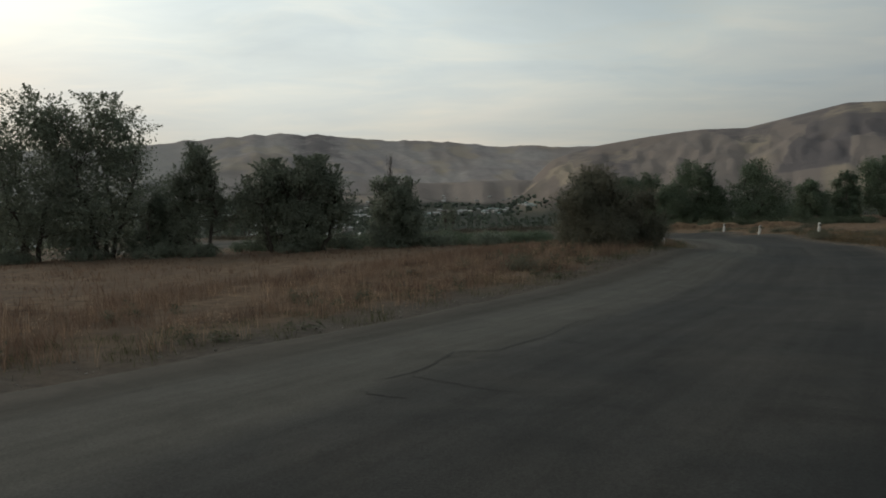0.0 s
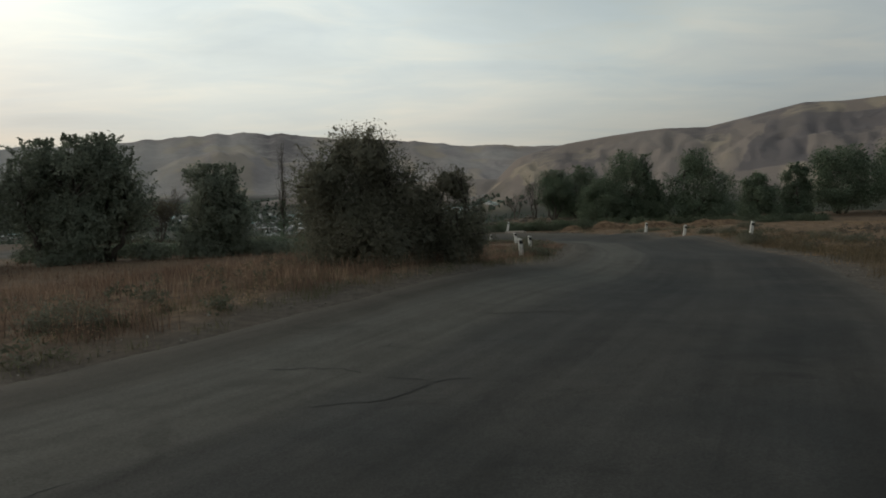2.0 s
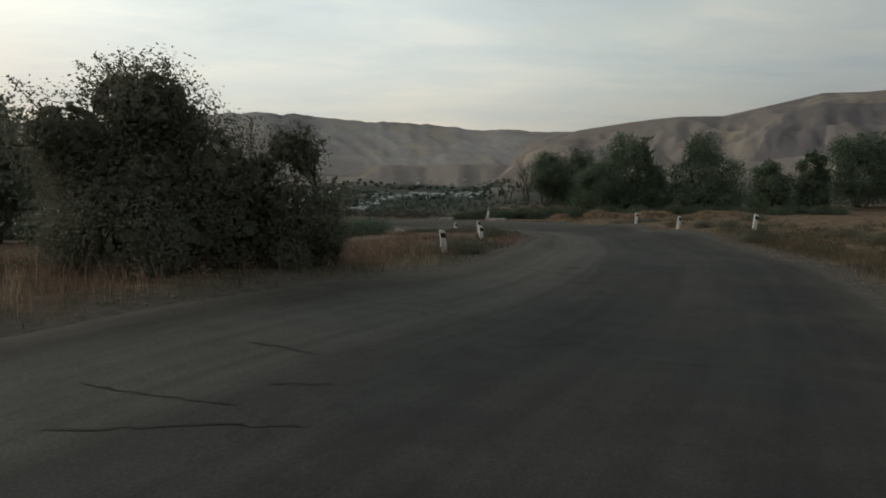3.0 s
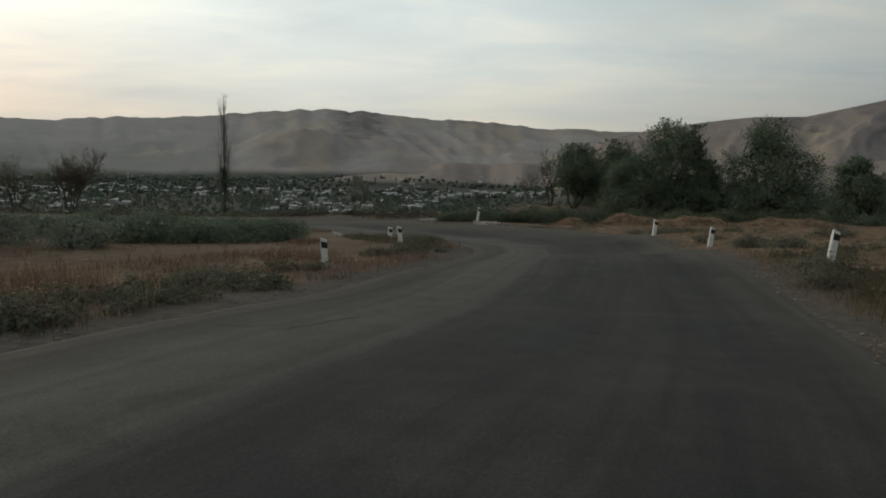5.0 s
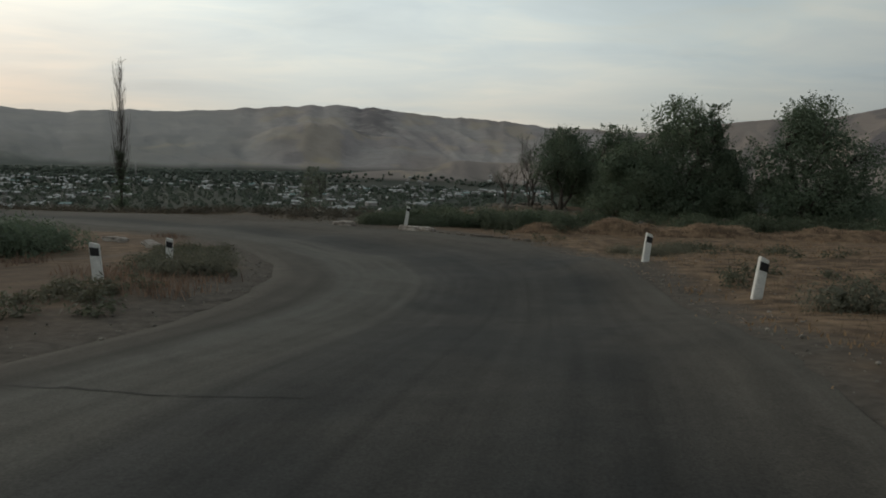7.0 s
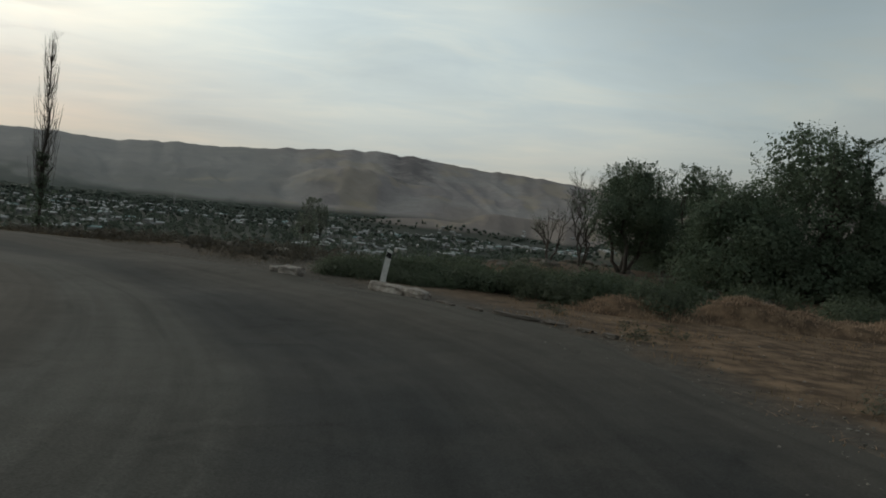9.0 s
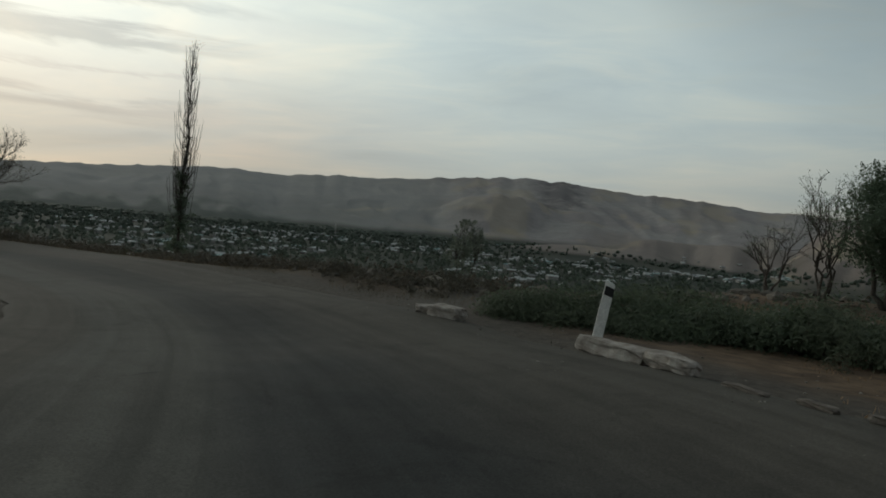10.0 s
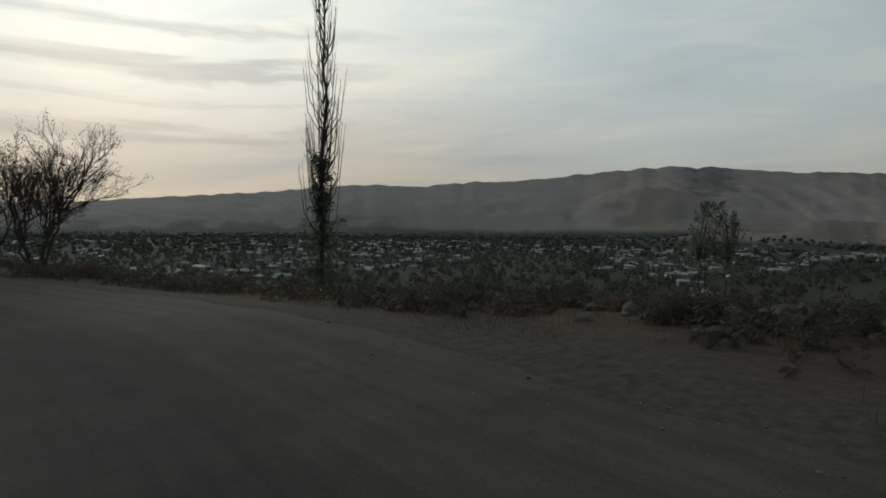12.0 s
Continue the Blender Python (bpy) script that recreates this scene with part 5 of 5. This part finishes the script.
for i in range(30):
    shrub(20 + SH.uniform(0, 40), 93.2 + SH.uniform(0, 6.5), 1.2 + 0.8 * SH.random(), 0.5 + 0.8 * SH.random(), 130 + i, label=GREEN, size=0.17)
DARK = "dark green shrub in the hollow inside the bend"
for i in range(20):
    a = SH.uniform(0, 1)
    shrub(-18 + 25.5 * a + SH.normal(0, 1.0), 67.5 + 7.5 * a + SH.normal(0, 1.6), 1.8 + 0.6 * SH.random(), 1.3 + 0.5 * SH.random(), 160 + i, "leaf_dark", DARK, 0.19)
for x, y in ((9.2, 65.8), (9.9, 67.6), (10.1, 69.6), (9.3, 71.6), (8.5, 73.6), (7.0, 65.2), (7.4, 67.6), (7.4, 70.2), (6.4, 72.6), (4.6, 64.8), (4.8, 67.4), (2.0, 65.6)):
    shrub(x, y, 1.5 + 0.4 * SH.random(), 1.1 + 0.45 * SH.random(), int(200 + x * 7 + y), "leaf_dark", DARK, 0.13, 80)
for x, y, r, h in ((7.60, 99.3, 0.8, 0.6), (1.13, 101.8, 1.1, 0.6), (-5.78, 104.6, 1.3, 0.65), (-11.76, 105.0, 1.5, 0.7), (3.60, 102.9, 1.2, 0.7), (11.58, 102.9, 1.4, 0.9), (-18.74, 103.6, 1.5, 0.9)):
    shrub(x, y, r, h, int(300 + x), "scrub", "low brown-green shrub in dry grass at the brink", 0.10, 80)
for x, y, r, h in ((17.9, 64.9, 0.75, 0.5), (18.4, 65.7, 0.6, 0.45), (16.89, 69.65, 0.8, 0.5), (15.31, 48.18, 0.9, 0.45), (8.84, 38.06, 0.9, 0.5), (3.19, 25.95, 0.9, 0.5)):
    shrub(x, y, r, h, int(400 + x * 3), "leaf_bush", "low brown-green weed clump on the verge", 0.08, 60)
for x, y, r, h in ((30.6, 73.2, 0.7, 0.30), (30.1, 75.8, 0.5, 0.24), (31.5, 74.6, 0.8, 0.32), (32.6, 76.8, 0.8, 0.32), (29.6, 52.2, 0.7, 0.55), (28.9, 50.6, 0.7, 0.5), (31.6, 62.1, 0.8, 0.6), (32.6, 61.0, 0.9, 0.6), (33.42, 50.91, 0.9, 0.5), (32.52, 46.99, 0.9, 0.55), (37.54, 67.22, 1.1, 0.6)):
    shrub(x, y, r, h, int(500 + x * 3), "leaf_bush", "low brown-green weed clump in straw grass", 0.08, 60)
for i in range(9):
    shrub(-36 + 5.2 * i + SH.normal(0, 1.0), 57 + SH.normal(0, 1.5) + 0.5 * i, 1.9, 1.5, 600 + i, "leaf_olive", "dark low shrub under the trees", 0.2)

# ---- earth mounds with straw on the outer bank ----
for x, y, sx, sy, h in ((28.4, 88.0, 2.4, 1.4, 0.68), (32.8, 89.8, 3.2, 1.6, 0.85), (37.5, 89.6, 4.4, 1.8, 0.75), (45.5, 90.0, 4.8, 1.9, 0.75)):
    rng = np.random.default_rng(int(x * 10))
    n, k = 14, 30
    V, F = [], []
    for i in range(n + 1):
        q = i / n
        for j in range(k):
            a = 2 * math.pi * j / k
            px, py = x + sx * q * math.cos(a), y + sy * q * math.sin(a)
            zz = zat(px, py) - 0.06 + h * (1 - q * q) ** 1.2 * (0.35 + 1.15 * float(fbm(px / 0.8, py / 0.8, 5)))
            V.append((px, py, zz))
    for i in range(n):
        for j in range(k):
            F.append((i * k + j, (i + 1) * k + j, (i + 1) * k + (j + 1) % k, i * k + (j + 1) % k))
    ob = mesh_ob("earth_mound", V, F, "ground", smooth=True)
    add_attr(ob, "dry", [0.95] * len(V))
    tagged(ob, "straw-covered low earth mound beside the bend", "mound")
    sp = np.array(V)[rng.integers(0, len(V), 520)]
    g = blades("dry_grass", sp, (0.05, 0.16), 0.012, 7, 0.14, "grass_plume", int(x), "flattened straw on an earth mound", 1.6)


# ---- cracks in the asphalt ----
def crack(points, width, seed):
    rng = np.random.default_rng(seed)
    raw = np.array(points, float)
    run = np.concatenate([[0], np.cumsum(np.hypot(*np.diff(raw, axis=0).T))])
    at = np.linspace(0, run[-1], max(6, int(9 * run[-1])))
    pts = np.stack([np.interp(at, run, raw[:, 0]), np.interp(at, run, raw[:, 1])], 1)
    pts = pts + rng.normal(0, 0.022, pts.shape)
    d = np.gradient(pts, axis=0)
    nrm = np.stack([-d[:, 1], d[:, 0]], 1)
    nrm /= np.linalg.norm(nrm, axis=1)[:, None] + 1e-9
    w = 0.85 * width * rng.uniform(0.4, 1.3, len(pts))[:, None]
    w[0] = w[-1] = width * 0.15
    out = []
    for s in (-1, 1):
        q = pts + s * nrm * w
        out.append(q)
    V, F = [], []
    tree = ROAD_BVH
    for a, b in zip(*out):
        for q in (a, b):
            hit = tree.ray_cast(Vector((q[0], q[1], 20)), Vector((0, 0, -1)))
            zz = hit[0].z if hit[0] is not None else float(road_z(q[0], q[1]))
            V.append((q[0], q[1], zz + 0.005))
    for i in range(len(pts) - 1):
        F.append((2 * i, 2 * i + 2, 2 * i + 3, 2 * i + 1))
    mesh_ob("crack", V, F, "crack", road, "dark jagged crack in the asphalt")


from mathutils.bvhtree import BVHTree
rme = road.data
ROAD_BVH = BVHTree.FromPolygons([v.co[:] for v in rme.vertices], [tuple(q.vertices) for q in rme.polygons])
crack([(-0.86, 8.48), (-0.44, 8.78), (-0.17, 9.32), (0.15, 10.35), (0.75, 10.2), (1.31, 10.9), (1.57, 11.21), (1.95, 11.7), (2.3, 12.47), (2.72, 13.18), (3.3, 13.13), (3.51, 13.85), (3.65, 13.51)], 0.026, 1)
crack([(-0.44, 8.7), (-0.39, 8.51), (0.0, 8.22), (0.56, 7.7), (1.07, 7.57)], 0.024, 2)
crack([(1.06, 11.59), (1.57, 11.21), (1.98, 10.99), (2.44, 10.47), (2.96, 10.11)], 0.022, 3)
crack([(-1.13, 7.89), (-0.42, 7.39)], 0.018, 4)
crack([(0.07, 12.19), (0.83, 12.77)], 0.018, 5)
crack([(4.9, 17.3), (5.45, 17.3), (6.0, 17.1), (6.8, 16.8)], 0.022, 6)
crack([(5.6, 17.2), (6.1, 17.7), (6.8, 18.8)], 0.020, 7)
crack([(8.39, 20.62), (8.77, 20.68), (9.18, 20.74), (9.47, 21.06), (9.75, 21.47), (10.24, 21.54)], 0.024, 8)
crack([(9.12, 21.73), (9.47, 21.6), (9.75, 21.47)], 0.018, 9)
crack([(7.53, 22.23), (8.12, 22.3), (8.48, 22.21), (8.84, 21.98)], 0.020, 21)
crack([(9.0, 23.29), (9.19, 23.59)], 0.018, 22)
crack([(10.36, 23.64), (10.96, 23.36)], 0.016, 23)
crack([(10.77, 25.52), (11.23, 25.56), (12.02, 25.65), (12.76, 25.62)], 0.026, 24)
crack([(12.21, 26.71), (12.89, 26.66)], 0.022, 25)
crack([(22.31, 49.73), (22.48, 50.28), (22.82, 50.64)], 0.03, 26)
crack([(22.02, 52.78), (22.45, 53.86)], 0.03, 27)
crack([(20.75, 48.53), (20.83, 49.18)], 0.02, 28)
crack([(22.42, 48.24), (22.68, 48.19), (22.94, 48.34)], 0.02, 29)
crack([(11.7, 28.1), (12.2, 27.9), (12.6, 27.7)], 0.018, 10)
crack([(10.5, 26.6), (11.3, 26.3), (12.2, 26.1)], 0.018, 11)
crack([(13.0, 31.1), (13.8, 31.2), (14.6, 31.4)], 0.018, 12)
crack([(16.9, 38.3), (17.2, 39.4)], 0.016, 13)
crack([(18.5, 42.9), (18.8, 43.6), (19.2, 44.4)], 0.018, 33)
crack([(17.4, 43.1), (17.9, 43.0), (18.5, 43.3)], 0.018, 14)
crack([(21.6, 46.1), (22.1, 46.1)], 0.018, 15)
crack([(20.8, 55.9), (21.5, 55.9), (22.7, 55.8), (23.8, 55.9)], 0.018, 16)
crack([(20.2, 68.2), (22.2, 66.9)], 0.018, 17)
crack([(13.7, 78.9), (14.4, 79.6)], 0.018, 18)
crack([(13.8, 81.4), (14.0, 82.4)], 0.018, 19)
crack([(15.3, 80.5), (15.5, 81.1)], 0.018, 20)


# ---- town in the valley ----
def gable(w, l, h, rise, over=0.4):
    """Roof of two slopes with thickness, over a box w by l by h."""
    a, b, t = w / 2 + over, l / 2 + over, 0.25
    V = [(-a, -b, h - 0.15), (a, -b, h - 0.15), (0, -b, h + rise), (-a, b, h - 0.15), (a, b, h - 0.15), (0, b, h + rise),
         (-a, -b, h - 0.15 - t), (a, -b, h - 0.15 - t), (-a, b, h - 0.15 - t), (a, b, h - 0.15 - t)]
    F = [(0, 2, 5, 3), (2, 1, 4, 5), (0, 6, 7, 1, 2), (3, 5, 4, 9, 8), (0, 3, 8, 6), (1, 7, 9, 4), (6, 8, 9, 7)]
    return V, F


def house_mesh(w, l, h, rise, wall, roof):
    """A plain house with shared meshes: walls, roof and a row of windows."""
    bm = bmesh.new()
    bmesh.ops.create_cube(bm, size=1.0, matrix=Matrix.Translation((0, 0, h / 2 - 0.5)) @ Matrix.Diagonal((w, l, h + 1.0, 1)))
    me = bpy.data.meshes.new("wall")
    bm.to_mesh(me)
    bm.free()
    me.materials.append(MAT[wall])
    rm = bpy.data.meshes.new("roof")
    rm.from_pydata(*[gable(w, l, h, rise)[0], [], gable(w, l, h, rise)[1]])
    rm.materials.append(MAT[roof])
    bm = bmesh.new()
    bmesh.ops.create_cube(bm, size=1.0, matrix=Matrix.Diagonal((1.2, 0.12, 1.4, 1)))
    wm = bpy.data.meshes.new("window")
    bm.to_mesh(wm)
    bm.free()
    wm.materials.append(MAT["pane"])
    return me, rm, wm, (w, l, h)


KINDS = [house_mesh(9, 12, 3.2, 2.0, "house_wall", "roof_pale"), house_mesh(8, 14, 3.0, 1.7, "house_wall_b", "roof_pale"), house_mesh(10, 10, 3.4, 2.2, "house_wall", "roof_slate"),
         house_mesh(9, 16, 3.2, 1.6, "house_wall", "roof_teal"), house_mesh(8, 11, 5.6, 1.8, "house_wall", "roof_pale"), house_mesh(12, 34, 5.0, 1.6, "house_wall", "roof_pale")]
NAMES = ["white house with a pale sheet-metal roof", "plastered house with a pale sheet-metal roof", "white house with a grey slate roof",
         "white house with a teal sheet-metal roof", "two-storey white house with a pale roof", "long white hall with a pale sheet-metal roof"]


def in_town(x, y):
    az, r = np.degrees(np.arctan2(x, y)), np.hypot(x, y)
    ok = (az > -78) & (az < 11) & (r > 440 + 560 * sstep(-8, 0, az)) & (r < 1430 + 650 * sstep(-26, -12, az) - np.maximum(0, az + 4) * 30)
    return ok & (height(x, y) < VALLEY_Z + 16)


def build_town():
    rng = np.random.default_rng(2024)
    n = 5200
    az = np.radians(rng.uniform(-78, 12.5, n))
    r = 440 + 1600 * rng.random(n) ** 0.85
    x, y = r * np.sin(az), r * np.cos(az)
    keep = in_town(x, y) & (vnoise(x / 140, y / 140, 14) > 0.34 + 0.22 * sstep(300, 900, -x))
    x, y = x[keep][:900], y[keep][:900]
    order = np.argsort(np.hypot(x, y))
    x, y = x[order], y[order]
    z = height(x, y)
    rest = {}
    for i, (px, py, pz) in enumerate(zip(x, y, z)):
        k = int(rng.choice(6, p=[0.28, 0.26, 0.20, 0.12, 0.11, 0.03]))
        wall, roof, win, (w, l, h) = KINDS[k]
        if i >= 290:
            m = pose(px, py, pz, 0, 0, rng.choice([20, 110]) + rng.normal(0, 12))
            for me in (wall, roof):
                V, F = rest.setdefault(me.materials[0].name, ([], []))
                o = len(V)
                V += [tuple(m @ (v.co * 0.66)) for v in me.vertices]
                F += [tuple(q + o for q in pl.vertices) for pl in me.polygons]
            continue
        e = empty("house", px, py, pz, NAMES[k] + " among garden trees", "house", "houses of the town", rng.choice([20, 110]) + rng.normal(0, 12))
        e.scale = (0.66,) * 3
        for nm, me in (("wall", wall), ("roof", roof)):
            o = new(nm, me)
            o.parent = e
        if math.hypot(px, py) < 900:
            for sx in (-0.3, 0, 0.3):
                o = new("window", win)
                o.parent = e
                o.location = (sx * w, -l / 2 - 0.03, h * 0.55)
    for key, (V, F) in rest.items():
        me = bpy.data.meshes.new("far_houses")
        me.from_pydata(V, [], F)
        me.materials.append(bpy.data.materials[key])
        tagged(new("far_houses", me), "far houses of the town with pale walls and roofs", "houses", kind="stuff")
    # garden trees and poplars: leafy near the foot of the slope, plain lumps far off
    bm = bmesh.new()
    bmesh.ops.create_icosphere(bm, subdivisions=1, radius=1.0)
    bv = np.array([v.co[:] for v in bm.verts])
    bf = np.array([[v.index for v in f.verts] for f in bm.faces])
    bm.free()

    def grove(n, r0, r1, power, seed):
        g = np.random.default_rng(seed)
        az = np.radians(g.uniform(-80, 14, n))
        r = r0 + (r1 - r0) * g.random(n) ** power
        x, y = r * np.sin(az), r * np.cos(az)
        deg = np.degrees(az)
        ok = (height(x, y) < VALLEY_Z + 22) & (r > 400 + 250 * sstep(-8, 2, deg))
        ok &= vnoise(x / 90, y / 90, 33) + 0.35 * (1 - sstep(600, 900, r)) + 0.50 * sstep(1250, 1500, r) * (deg < -14) + 0.25 * sstep(200, 700, -x) > 0.30
        ok &= (deg < -11) | (r < 1450)
        return x[ok], y[ok], height(x[ok], y[ok]), g

    x, y, z, g = grove(3300, 395, 980, 0.85, 71)
    q = g.normal(0, 1, (len(x), 26, 3))
    q /= np.linalg.norm(q, axis=2)[..., None]
    slim = g.random(len(x)) < 0.22
    hh = np.where(slim, g.uniform(6, 10, len(x)), g.uniform(3.5, 7, len(x)))
    ww = np.where(slim, g.uniform(0.8, 1.3, len(x)), g.uniform(1.6, 3.2, len(x)))
    c = q * g.uniform(0.55, 1.0, (len(x), 26, 1)) * np.stack([ww, ww, hh * 0.5], 1)[:, None, :] + np.stack([x, y, z + hh * 0.46], 1)[:, None, :]
    v, f = leaves(g, c.reshape(-1, 3), 1, 0.1, 2.1, np.repeat(np.stack([x, y, z + hh * 0.4], 1), 26, axis=0), 0.34)
    ob = mesh_ob("town_trees", v, f, "town_tree")
    tagged(ob, "dark green garden trees at the foot of the slope", "trees", kind="stuff")
    x, y, z, g = grove(7000, 940, 2050, 0.8, 72)
    V, F, o = [], [], 0
    for px, py, pz in zip(x, y, z):
        far = math.hypot(px, py) > 1700
        if g.random() < 0.2 and not far:
            hh, ww = g.uniform(6, 9.5), g.uniform(1.1, 1.8)
        elif far:
            hh, ww = g.uniform(6, 10), g.uniform(5, 11)
        else:
            hh, ww = g.uniform(4, 7), g.uniform(2.2, 4.6)
        v = bv * (1 + g.normal(0, 0.24, (len(bv), 1))) * (ww, ww, hh / 2) + (px, py, pz + hh * 0.42)
        V.append(v)
        F.append(bf + o)
        o += len(bv)
    ob = mesh_ob("town_trees", np.concatenate(V), np.concatenate(F), "town_tree")
    tagged(ob, "dark green garden trees and poplars between the houses", "trees", kind="stuff")


build_town()
# white chimney over the town
ch = empty("factory_chimney", -749, 1412, zat(-749, 1412), "slender pale chimney standing over the town", "chimney")
w = Wood()
w.add([(0, 0, -1), (0, 0, 12), (0, 0, 26)], 1.9, 1.2, 12)
mesh_ob("shaft", w.v, w.f, "house_wall", ch, smooth=True)
